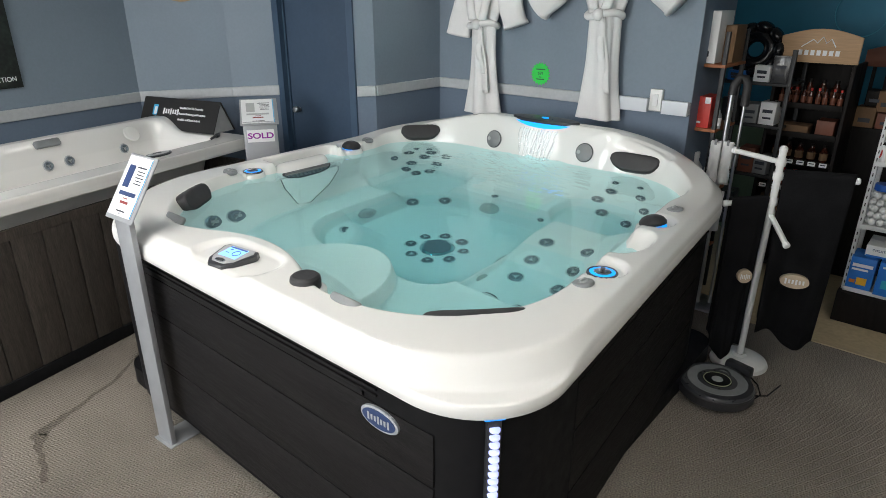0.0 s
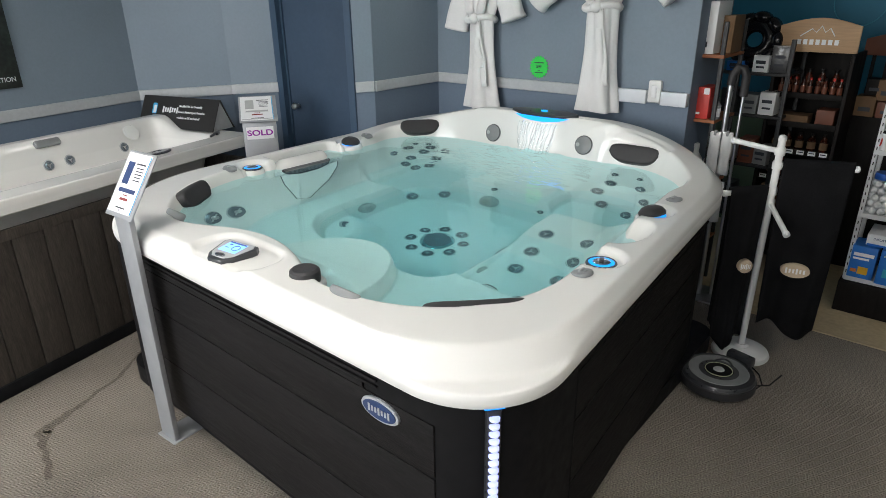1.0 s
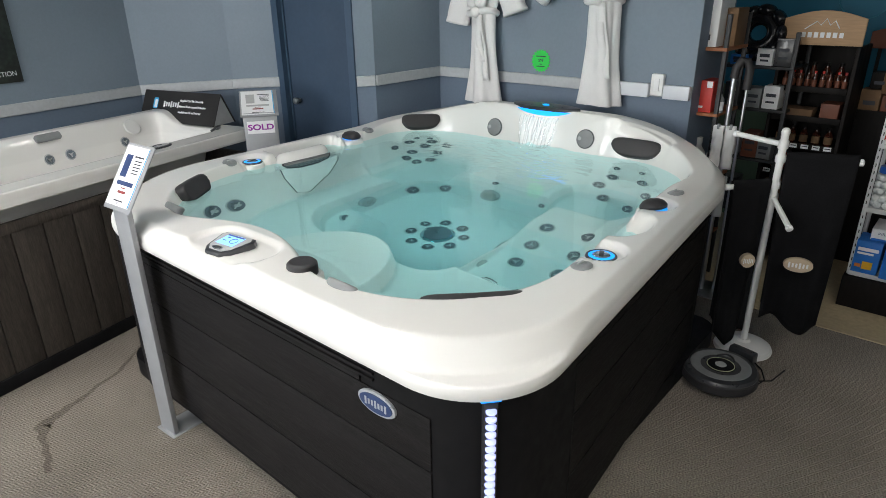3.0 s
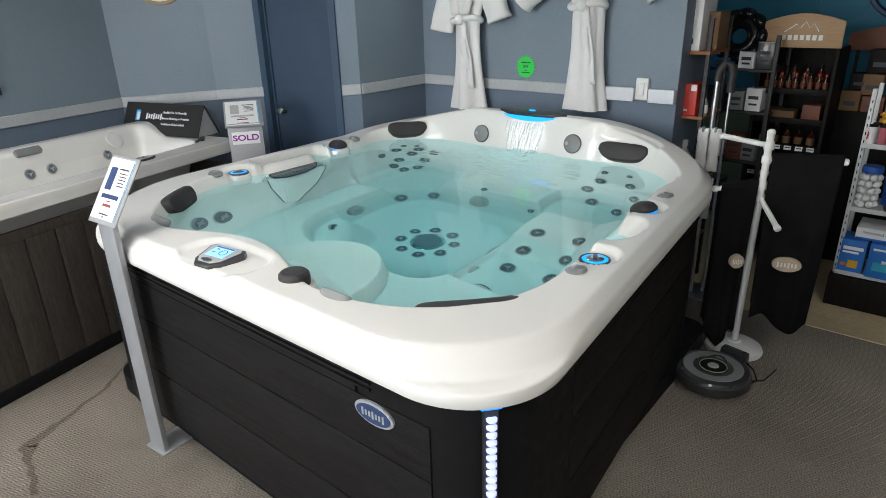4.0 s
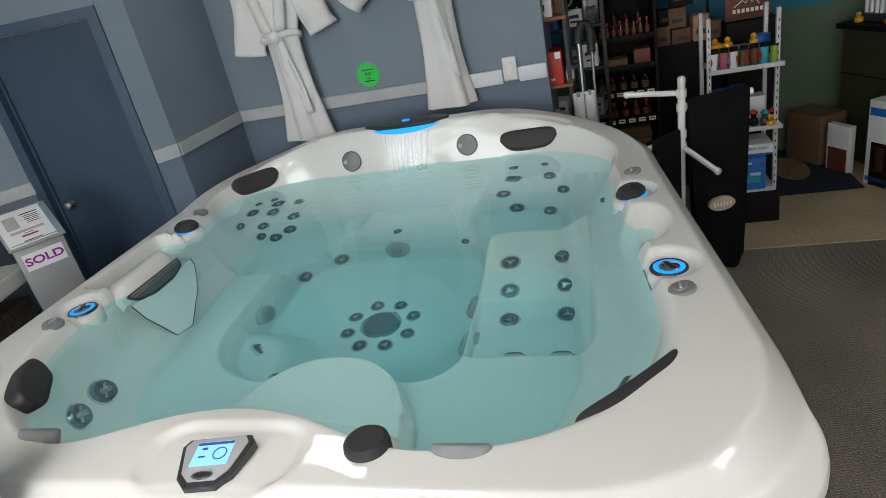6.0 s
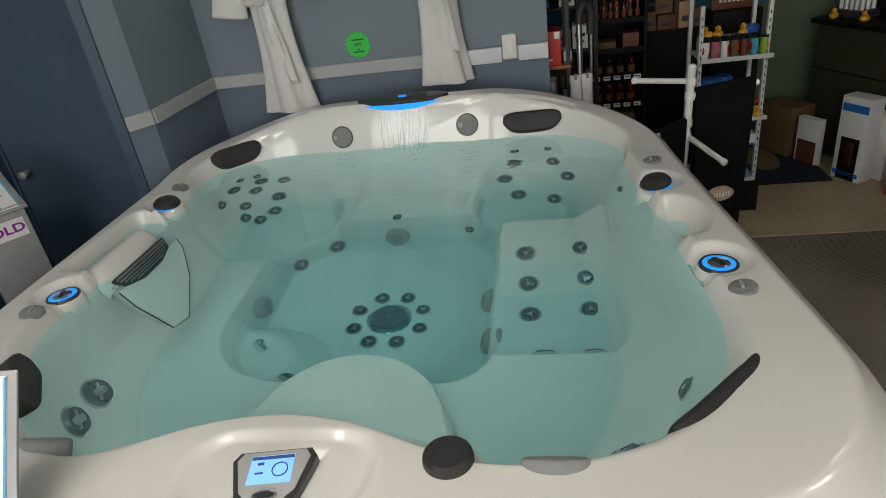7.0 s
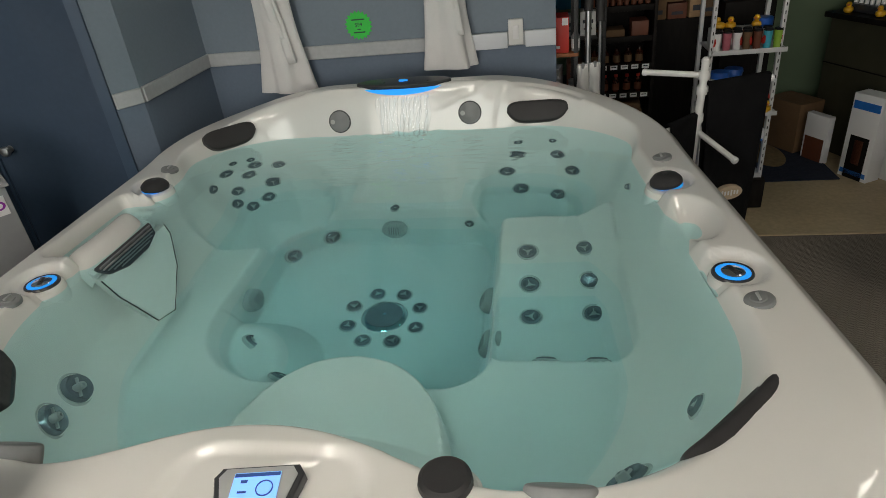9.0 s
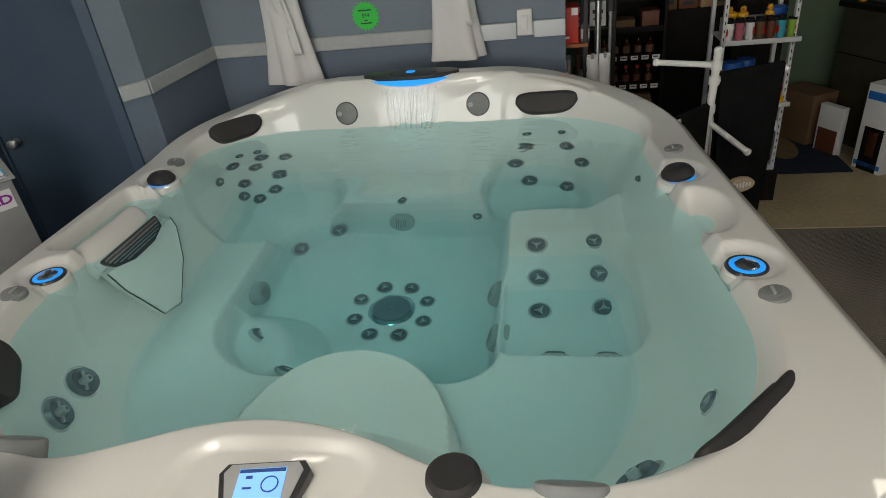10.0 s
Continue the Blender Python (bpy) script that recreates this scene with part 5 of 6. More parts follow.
# ---------------------------------------------------------------- the dim shop behind
rnd = random.Random(7)
CARD_BROWN = material("brown_cardboard", (0.15, 0.085, 0.042), 0.8, vary=0.1, scale=6, fine=0.06, fine_scale=80, per_object=0.15)
ORANGE_BOARD = material("orange_wood_board", (0.30, 0.10, 0.035), 0.6, vary=0.15, scale=8)
DARK_METAL = material("dark_metal_shelving", (0.020, 0.021, 0.023), 0.5, metal=0.3, vary=0.15, scale=8)
BLACK_WOOD = material("black_stained_wood", (0.008, 0.0065, 0.006), 0.6, vary=0.3, scale=8, fine=0.3, fine_scale=50, stretch=(1, 1, 0.2), spec=0.15)
HEADER = material("plywood_header", (0.40, 0.25, 0.135), 0.6, vary=0.08, scale=5, fine=0.10, fine_scale=40, stretch=(0.3, 3, 3))
RUST = material("rust_board", (0.14, 0.042, 0.020), 0.6, vary=0.12, scale=6)
RED = material("red_print", (0.55, 0.035, 0.025), 0.5, vary=0.06, scale=9)
ORANGE = material("orange_print", (0.60, 0.17, 0.03), 0.5, vary=0.06, scale=9)
BLUE_BOX = material("bright_blue_print", (0.015, 0.16, 0.55), 0.4, vary=0.15, scale=9)
YELLOW = material("yellow_rubber", (0.75, 0.40, 0.02), 0.4, vary=0.05, scale=20)
AMBER = material("amber_sauce_glass", (0.05, 0.012, 0.006), 0.2, vary=0.2, scale=20, per_object=0.5, coat=0.5)
GREEN_PRINT = material("lime_print", (0.25, 0.42, 0.05), 0.5, vary=0.1, scale=20)
CYAN_PRINT = material("cyan_print", (0.03, 0.35, 0.48), 0.5, vary=0.1, scale=20)
PINK_PRINT = material("pink_print", (0.45, 0.12, 0.16), 0.5, vary=0.1, scale=20)
WHITE_METAL = material("white_enamel_metal", (0.60, 0.61, 0.62), 0.45, vary=0.05, scale=9)
OLIVE = material("olive_counter_panel", (0.045, 0.042, 0.025), 0.6, vary=0.12, scale=4, bump=0.05, bump_scale=90)
BLUE_PLASTIC = material("blue_plastic", (0.015, 0.10, 0.42), 0.35, vary=0.06, scale=9)


def carton(at, sx, sy, sz, mat, label, turn=0, accents=(), category="box", name="carton"):
    """A cardboard box with flaps and print on the side that faces the walk."""
    t = thing(name, label, category, pose(at[0], at[1], at[2], 0, 0, turn))
    part("box_body", box(sx, sy, sz - 0.003, (0, 0, 0), 0.003), mat, t)
    part("lid_flap", box(sx * 0.998, sy * 0.49, 0.003, (0, sy * 0.25, sz - 0.003)), mat, t)
    part("lid_flap", box(sx * 0.998, sy * 0.49, 0.003, (0, -sy * 0.25, sz - 0.003)), mat, t)
    fm = pose(0, -sy / 2 - 0.0006, 0, 90, 0, 0)
    for m2, rows in accents:
        bars(rows, m2, t, fm, "print_panel", 0.0015)
    return t


def bottle(at, r, h, glass, cap, label, name="bottle", band=None):
    t = thing(name, label, name.replace("_", " "), pose(at[0], at[1], at[2]))
    part("bottle_body", lathe([(0, 0), (r * 0.95, 0), (r, 0.01 * h), (r, 0.62 * h), (r * 0.45, 0.78 * h), (r * 0.42, 0.86 * h), (0, 0.86 * h)], 14), glass, t)
    part("cap", lathe([(0, 0.86 * h), (r * 0.5, 0.86 * h), (r * 0.5, h), (0, h)], 12), cap, t)
    part("bottle_label", lathe([(r * 1.02, 0.12 * h), (r * 1.02, 0.52 * h)], 14), band or PAPER, t)
    return t


def tumbler(at, r, h, wall, lid, label):
    t = thing("tumbler", label, "cup", pose(at[0], at[1], at[2], 0, 0, rnd.uniform(0, 360)))
    part("cup_body", lathe([(0, 0), (r * 0.82, 0), (r * 0.84, 0.004), (r, h * 0.9), (0, h * 0.9)], 18), wall, t)
    part("cup_lid", lathe([(0, h), (r * 0.9, h), (r * 1.04, h * 0.95), (r * 1.04, h * 0.90), (0, h * 0.9)], 18), lid, t)
    part("cup_print", prism(oval(r * 0.5, h * 0.22), 0, 0.002, m=pose(0, -r * 0.95, h * 0.45, 86, 0, 0)), RED if wall is not PINK_PRINT else PAPER, t)


def duck(at, turn):
    t = thing("rubber_duck", "yellow rubber duck toy on the shelf", "toy duck", pose(at[0], at[1], at[2], 0, 0, turn), "rubber ducks")
    part("duck_body", lathe([(0, 0), (0.022, 0.002), (0.030, 0.014), (0.027, 0.030), (0.012, 0.040), (0, 0.041)], 16, sx=1.25), YELLOW, t)
    part("duck_head", lathe([(0, 0.036), (0.012, 0.039), (0.018, 0.052), (0.012, 0.066), (0, 0.070)], 14, pose(0.014, 0, 0)), YELLOW, t)
    part("beak", lathe([(0.008, 0), (0.007, 0.008), (0, 0.013)], 8, pose(0.028, 0, 0.052, 0, 90, 0)), ORANGE, t)


def nudge(since, dx):
    """Moves everything built since then sideways."""
    for o in list(scene.collection.objects):
        if o.name not in since and o.parent is None:
            o.matrix_basis = Matrix.Translation((dx, 0, 0)) @ o.matrix_basis


def built():
    return {o.name for o in scene.collection.objects}


# narrow rack at the partition's end
mark = built()
rack = thing("shelf_rack", "narrow dark metal rack with orange boards", "shelving")
for x in (0.655, 0.80):
    for y in (1.60, 1.93):
        part("post", box(0.022, 0.022, 1.62, (x, y, 0), 0.002), DARK_METAL, rack)
for z in (0.30, 0.68, 1.075, 1.43):
    part("shelf", box(0.17, 0.36, 0.018, (0.728, 1.765, z), 0.003), ORANGE_BOARD, rack)
carton((0.70, 1.72, 1.449), 0.085, 0.22, 0.275, PAPER, "white carton standing on the rack", 0, [(INK, [(-0.01, 0.05, 0.03, 0.03)])])
carton((0.775, 1.80, 1.449), 0.06, 0.18, 0.20, CARD_BROWN, "brown carton standing on the rack")
carton((0.715, 1.68, 1.094), 0.10, 0.16, 0.175, RED, "orange-red carton on the rack", 0, [(PAPER, [(0.03, 0.155, 0.03, 0.035), (-0.02, 0.03, 0.05, 0.012)])])
bottle((0.70, 1.68, 0.699), 0.045, 0.235, WHITE_PLASTIC, WHITE_PLASTIC, "white plastic chemical bottle on the rack")
bottle((0.79, 1.72, 0.699), 0.045, 0.225, WHITE_PLASTIC, GREY_PLASTIC, "white plastic jug on the rack", band=CYAN_PRINT)
bottle((0.80, 1.64, 1.094), 0.022, 0.12, GREY_PLASTIC, DARK_PLASTIC, "small grey spray bottle on the rack")

# grey steel lift arm with a black grip, hung with white bags
la = thing("step_rail", "grey steel safety rail with a black foam grip", "hand rail")
part("upright", tube([(0.862, 1.62, 0.0), (0.862, 1.62, 1.30)], 0.016, 12), STEEL, la)
part("upright", tube([(0.925, 1.66, 0.0), (0.925, 1.66, 1.24)], 0.009, 10), STEEL, la)
part("grip", tube([(0.862, 1.62, 1.29), (0.865, 1.622, 1.345), (0.885, 1.635, 1.385), (0.91, 1.65, 1.38), (0.925, 1.66, 1.34), (0.925, 1.66, 1.23)], 0.023, 12), RUBBER, la, "black foam grip")
part("foot", box(0.16, 0.24, 0.012, (0.89, 1.64, 0), 0.004), STEEL, la)
for k, (x, y, z) in enumerate(((0.835, 1.585, 1.03), (0.895, 1.60, 1.03), (0.835, 1.585, 0.74), (0.890, 1.60, 0.74))):
    b = thing("hanging_packet", "clear white packet hanging from the rail", "packet", pose(x, y, z, 0, 0, 8 * k), "hanging packets")
    part("packet_bag", sheet(lambda u, v: (-0.026 + 0.052 * u, -0.012 * math.sin(math.pi * u) - 0.010 * noise.noise(Vector((u * 5, v * 6, k))), -0.24 * v), 8, 14, 0.008), WHITE_PLASTIC, b, angle=2)
    part("packet_header", box(0.054, 0.014, 0.035, (0, 0, -0.03), 0.002), PAPER, b)
    part("packet_clip", box(0.014, 0.02, 0.03, (0.0, -0.012, -0.015), 0.003), GREY_PLASTIC, b)

nudge(mark, -0.055)
mark = built()
# black shelving behind, with black spa pillows and packets
bs = thing("back_shelving", "black metal shelving unit in the dim corner", "shelving")
for x in (0.62, 1.02):
    for y in (2.25, 2.60):
        part("post", box(0.025, 0.025, 1.5, (x, y, 0), 0.002), DARK_METAL, bs)
for z in (0.35, 0.70, 1.02, 1.28):
    part("shelf", box(0.42, 0.38, 0.018, (0.82, 2.425, z), 0.003), DARK_METAL, bs)
sp = thing("spa_cushion", "glossy black ring-shaped spa cushion on the shelf", "cushion", pose(0.765, 2.36, 1.485, 80, 0, 0))
GLOSS_BLACK = material("glossy_black_vinyl", (0.006, 0.006, 0.008), 0.22, vary=0.2, scale=12)
for k in range(9):
    a = 2 * math.pi * k / 9
    part("lobe", put(lathe([(0, -0.05), (0.036, -0.036), (0.05, 0.0), (0.036, 0.036), (0, 0.05)], 16, sx=1.25, sy=0.8), Matrix.Translation((0.135 * math.cos(a), 0.135 * math.sin(a), 0)) @ pose(0, 0, 0, 0, 0, math.degrees(a) + 90)), GLOSS_BLACK, sp, angle=2)
part("cushion_ring", tube([(0.085 * math.cos(2 * math.pi * k / 24), 0.085 * math.sin(2 * math.pi * k / 24), 0) for k in range(24)], 0.04, 10, True), GLOSS_BLACK, sp, angle=2)
for x, z, m2, h in ((0.70, 1.299, BLUE_BOX, 0.06), (0.86, 1.299, PAPER, 0.10), (0.95, 1.299, DARK_PLASTIC, 0.16), (0.70, 1.039, DARK_PLASTIC, 0.15), (0.82, 1.039, GREY_PLASTIC, 0.12), (0.93, 1.039, PAPER, 0.14), (0.72, 0.719, PAPER, 0.13), (0.85, 0.719, RUST, 0.16), (0.95, 0.719, GREY_PLASTIC, 0.12), (0.76, 0.369, DARK_PLASTIC, 0.2)):
    carton((x, 2.33, z), 0.095, 0.14, h, m2, "small packaged spa part on the dark shelf", rnd.uniform(-12, 12), [(INK, [(0, h * 0.3, 0.05, 0.012), (0, h * 0.6, 0.06, 0.02)])])


# sauce display with a plywood header
def mountain(parent, m, w, mat):
    """The white ridge line and a row of plain bars below it."""
    pts = [(-0.5, 0.0), (-0.2, 0.22), (-0.08, 0.12), (0.05, 0.30), (0.16, 0.12), (0.28, 0.24), (0.42, 0.02)]
    part("ridge_print", tube([m @ Vector((x * w, y * w, 0.001)) for x, y in pts], 0.0035, 6), mat, parent)
    bars([((-0.5 + k / 6) * w, -0.16 * w, w * 0.11, w * 0.15) for k in range(7)], mat, parent, m, "letter_bar", 0.0015)


dp = thing("sauce_display", "black display stand with a plywood header board", "display stand", pose(1.125, 2.52, 0))
DW = 0.43
for sx in (-1, 1):
    part("side_panel", box(0.02, 0.40, 1.42, (sx * (DW / 2 - 0.01), 0, 0), 0.003), BLACK_WOOD, dp)
part("back_panel", box(DW - 0.044, 0.02, 1.40, (0, 0.188, 0), 0.003), BLACK_WOOD, dp)
SH = (0.10, 0.38, 0.62, 0.80, 0.97, 1.15)
for z in SH:
    part("shelf", box(DW - 0.044, 0.36, 0.016, (0, -0.005, z), 0.002), BLACK_WOOD, dp)
    part("shelf_lip", box(DW - 0.044, 0.008, 0.035, (0, -0.192, z), 0.002), BLACK_WOOD, dp)
arch = [(-DW / 2, 0)] + [(-DW / 2 + DW * k / 14, 0.15 + 0.045 * math.sin(math.pi * k / 14)) for k in range(15)] + [(DW / 2, 0)]
hb = part("header_board", prism(arch[::-1], -0.009, 0.009, 0.002, m=pose(0, -0.17, 1.425, 90, 0, 0)), HEADER, dp, "arched tan plywood header with white print")
mountain(hb, pose(0, -0.1805, 1.515, 90, 0, 0), 0.20, WHITE_INK)
for k in range(9):
    bottle((1.125 - 0.165 + 0.041 * k, 2.39 + 0.015 * (k % 2), 1.167), 0.015, 0.105, AMBER, RED if k % 3 else BLACK_WOOD, "small amber sauce bottle with a dark cap", band=RUST)
for k in range(4):
    bottle((1.125 - 0.11 + 0.075 * k, 2.48, 1.167), 0.028, 0.15, AMBER, BLACK_WOOD, "tall amber spice jar on the display", "spice_jar", band=RUST)
carton((1.06, 2.42, 0.987), 0.19, 0.14, 0.055, CARD_BROWN, "flat brown carton on the display")
carton((1.245, 2.42, 0.987), 0.10, 0.14, 0.10, RUST, "rust-coloured carton on the display")
for row, z in ((0, 0.80), (1, 0.62)):
    for k in range(6):
        tg = thing("shelf_tag", "small white price tag on the shelf lip", "price tag", pose(0.965 + 0.064 * k, 2.322, z + 0.006), "price tags")
        part("tag_card", box(0.042, 0.002, 0.026, (0, 0, 0)), PAPER, tg)
        part("tag_print", box(0.03, 0.001, 0.006, (0, -0.0018, 0.012)), INK, tg)
for k in range(5):
    bottle((0.98 + 0.07 * k, 2.43, 0.817), 0.024, 0.11, AMBER, BLACK_WOOD, "amber spice jar on the display", "spice_jar", band=CARD_BROWN)
    bottle((0.98 + 0.07 * k, 2.43, 0.637), 0.024, 0.11, AMBER, RED, "amber spice jar on the display", "spice_jar", band=RUST)
for k in range(5):
    sk = thing("pellet_sack", "brown folded paper sack stacked on the display", "sack", pose(1.12, 2.47, 0.397 + 0.036 * k, 0, 0, rnd.uniform(-4, 4)), "brown sacks")
    part("sack_body", box(0.32, 0.24, 0.034, (0, 0, 0), 0.014, 3), CARD_BROWN, sk)

# second display with a rust header, boxes below
d2 = thing("spice_display", "brown display unit stacked with small boxes", "display stand", pose(1.56, 2.78, 0))
part("cabinet", box(0.50, 0.30, 1.02, (0, 0.05, 0), 0.004), BLACK_WOOD, d2)
arch2 = [(-0.24, 0)] + [(-0.24 + 0.48 * k / 14, 0.10 + 0.05 * math.sin(math.pi * k / 14)) for k in range(15)] + [(0.24, 0)]
part("header_board", prism(arch2[::-1], -0.008, 0.008, 0.002, m=pose(-0.02, 0.10, 1.38, 90, 0, 0)), RUST, d2, "rust brown arched header")
for sx in (-0.2, 0.16):
    part("header_post", box(0.02, 0.02, 0.38, (sx, 0.12, 1.02), 0.002), BLACK_WOOD, d2)
for x, z, w, h, m2 in ((1.40, 1.02, 0.11, 0.13, CARD_BROWN), (1.52, 1.02, 0.12, 0.10, RUST), (1.64, 1.02, 0.10, 0.17, HEADER), (1.72, 1.02, 0.09, 0.12, CARD_BROWN), (1.50, 1.125, 0.11, 0.13, CARD_BROWN), (1.42, 1.155, 0.09, 0.10, BLACK_WOOD), (1.53, 1.26, 0.15, 0.14, BLACK_WOOD)):
    carton((x, 2.74, z + 0.002), w, 0.12, h - 0.004, m2, "small brown box on the display unit", rnd.uniform(-6, 6), [(INK, [(0, h * 0.35, w * 0.6, h * 0.2)])])
d3 = thing("sign_board", "rust-coloured board with white ridge print", "sign", pose(1.93, 2.62, 0))
part("stand_frame", box(0.30, 0.20, 1.12, (0, 0.02, 0), 0.006), BLACK_WOOD, d3)
sb = part("board", box(0.26, 0.014, 0.15, (-0.02, -0.02, 1.125), 0.002), RUST, d3)
mountain(sb, pose(-0.02, -0.0285, 1.205, 90, 0, 0), 0.16, WHITE_INK)
bars([(-0.03, 0.55, 0.16, 0.035), (-0.01, 0.48, 0.12, 0.03)], WHITE_INK, d3, pose(0, -0.0815, 0, 90, 0, 0), "letter_bar")

# white slotted shelving with cups, ducks, golf balls and blue boxes
ws = thing("white_shelving", "white slotted metal shelving with wire shelves", "shelving")
WX0, WX1, WY = 1.585, 1.945, 2.0
for x in (WX0, WX1):
    ps = part("upright", box(0.022, 0.03, 1.22, (x, WY, 0.03), 0.002), WHITE_METAL, ws)
    for k in range(26):
        part("slot", box(0.005, 0.002, 0.018, (x, WY - 0.0152, 0.10 + 0.043 * k)), DARK_METAL, ps)
    part("upright", box(0.022, 0.03, 1.22, (x, WY + 0.28, 0.03), 0.002), WHITE_METAL, ws)
for z, dx in ((0.945, 0.03), (0.585, 0.03), (0.20, 0.0)):
    sh = part("shelf", box(WX1 - WX0 + dx, 0.30, 0.012, ((WX0 + WX1) / 2 + dx / 2, WY + 0.11, z), 0.003), WHITE_METAL, ws)
    part("shelf_lip", box(WX1 - WX0 + dx, 0.004, 0.026, ((WX0 + WX1) / 2 + dx / 2, WY - 0.043, z - 0.006), 0.001), WHITE_METAL, sh)
part("riser", box(0.30, 0.12, 0.085, (1.765, WY + 0.17, 0.957), 0.003), WHITE_METAL, ws)
part("base", box(0.40, 0.34, 0.19, (1.765, WY + 0.10, 0.0), 0.006), BLACK_WOOD, ws, "black base plinth")
for k, m2 in enumerate((PAPER, PINK_PRINT, PAPER, CARD_BROWN, RUST, CYAN_PRINT, GREEN_PRINT)):
    tumbler((1.612 + 0.053 * k, WY + 0.0, 0.957), 0.023, 0.105, m2, BLACK_BASE, "small printed tumbler with a black lid")
for k, m2 in enumerate((PAPER, PINK_PRINT, PAPER, RUST, CARD_BROWN, PAPER)):
    tumbler((1.625 + 0.053 * k, WY + 0.065, 0.957), 0.023, 0.105, m2, BLACK_BASE, "small printed tumbler with a black lid")
for x, r in ((1.655, 200), (1.715, 250), (1.86, 230)):
    duck((x, WY + 0.15, 1.043), r)
tr = thing("tape_roll", "blue round plastic tub on the shelf", "plastic tub", pose(1.895, WY + 0.17, 1.043))
part("roll_body", lathe([(0, 0), (0.05, 0), (0.052, 0.004), (0.052, 0.046), (0.046, 0.050), (0, 0.050)], 24), BLUE_PLASTIC, tr)
jar = thing("ball_jar", "clear jar filled with white golf balls", "jar", pose(1.655, WY + 0.03, 0.598))
part("jar_lid", lathe([(0, 0.235), (0.05, 0.235), (0.052, 0.22), (0.052, 0.20), (0, 0.20)], 22), BLUE_PLASTIC, jar)
ballmesh = to_mesh("golf_ball", lathe([(0, -0.02), (0.0115, -0.0164), (0.019, -0.006), (0.019, 0.006), (0.0115, 0.0164), (0, 0.02)], 10), PAPER)
for z in range(5):
    for k in range(6):
        a = 2 * math.pi * k / 6 + z * 0.5
        part("golf_ball", ballmesh, None, jar, "", pose(0.040 * math.cos(a), 0.040 * math.sin(a), 0.021 + 0.038 * z))
j2 = thing("plastic_tub", "blue lidded plastic tub on the shelf", "plastic tub", pose(1.76, WY + 0.14, 0.598))
part("tub_body", lathe([(0, 0), (0.045, 0), (0.05, 0.2), (0, 0.2)], 22), BLUE_PLASTIC, j2)
part("tub_lid", lathe([(0, 0.222), (0.05, 0.22), (0.054, 0.2), (0, 0.2)], 22), BLUE_PLASTIC, j2)
for k, (x, m2) in enumerate(((1.77, DARK_PLASTIC), (1.83, BLACK_BASE), (1.885, DARK_PLASTIC), (1.935, BLACK_BASE))):
    ty = thing("toy_figure", "small dark novelty bath toy on the shelf", "bath toy", pose(x, WY - 0.005 + 0.02 * (k % 2), 0.598, 0, 0, 40 * k))
    part("toy_body", lathe([(0, 0), (0.022, 0.002), (0.028, 0.018), (0.022, 0.04), (0.012, 0.05), (0.018, 0.066), (0.010, 0.084), (0, 0.086)], 14), m2, ty)
    part("toy_cap", lathe([(0.024, 0.072), (0.026, 0.076), (0.012, 0.092), (0, 0.094)], 12), RED if k % 2 else CYAN_PRINT, ty)
duck((1.915, WY - 0.02, 0.598), 260)
carton((1.86, WY + 0.15, 0.598), 0.10, 0.10, 0.15, PAPER, "white carton on the wire shelf")
gb = carton((1.79, WY + 0.10, 0.418), 0.29, 0.22, 0.065, PAPER, "white carton of a large inflatable duck toy", 0, [(BLUE_BOX, [(0, 0.004, 0.28, 0.012)])])
text_part("INFLATABLE DERBY DUCK", 0.019, INK_BLUE, gb, pose(0, -0.1125, 0.040, 90, 0, 0))
carton((1.655, WY + 0.04, 0.212), 0.125, 0.16, 0.20, BLUE_BOX, "blue printed toy carton with a yellow duck picture", 0, [(PAPER, [(0, 0.15, 0.10, 0.02), (-0.01, 0.125, 0.08, 0.012)]), (YELLOW, [(0.01, 0.055, 0.05, 0.045)]), (ORANGE, [(-0.035, 0.05, 0.03, 0.02)])])
carton((1.81, WY + 0.03, 0.212), 0.155, 0.16, 0.20, BLUE_BOX, "bright blue printed toy carton on the shelf base", 0, [(CYAN_PRINT, [(0.0, 0.07, 0.10, 0.05)]), (PAPER, [(0.02, 0.10, 0.06, 0.02), (-0.03, 0.17, 0.06, 0.012)]), (RED, [(0.06, 0.175, 0.02, 0.012)])])

nudge(mark, -0.075)
# turquoise wall: navy oval ring with plain letter bars, pale swirl rings
og = thing("wall_logo", "navy oval ring with letter shapes on the wall", "wall sign", pose(1.76, 3.198, 1.735, 90, 0, 0))
ring = lambda rx, ry, r, n=56: tube([(rx * math.cos(2 * math.pi * k / n), ry * math.sin(2 * math.pi * k / n), 0.002) for k in range(n)], r, 6, True)
part("oval_ring", ring(0.50, 0.235, 0.021), NAVY, og)
for k, (w, h, dy) in enumerate(((0.055, 0.16, -0.02), (0.07, 0.10, 0), (0.06, 0.10, 0), (0.075, 0.10, 0), (0.06, 0.10, 0), (0.06, 0.10, 0), (0.03, 0.13, 0.01))):
    part("letter_bar", box(w, h, 0.004, (-0.30 + 0.10 * k, dy, 0.001), 0.001), NAVY, og)
PALE_TURQ = material("pale_turquoise_print", (0.02, 0.21, 0.32), 0.6, vary=0.1, scale=4)
sw1 = thing("wall_swirls", "pale turquoise ring swirls printed on the wall", "wall print", pose(2.05, 3.198, 1.40, 90, 0, 0))
part("swirl_ring", ring(0.16, 0.075, 0.004), PALE_TURQ, sw1)
part("swirl_ring", put(ring(0.26, 0.26, 0.004), Matrix.Translation((0.05, 0.03, 0))), PALE_TURQ, sw1)
part("swirl_ring", put(ring(0.16, 0.16, 0.004), Matrix.Translation((-0.95, 0.30, 0))), PALE_TURQ, sw1)
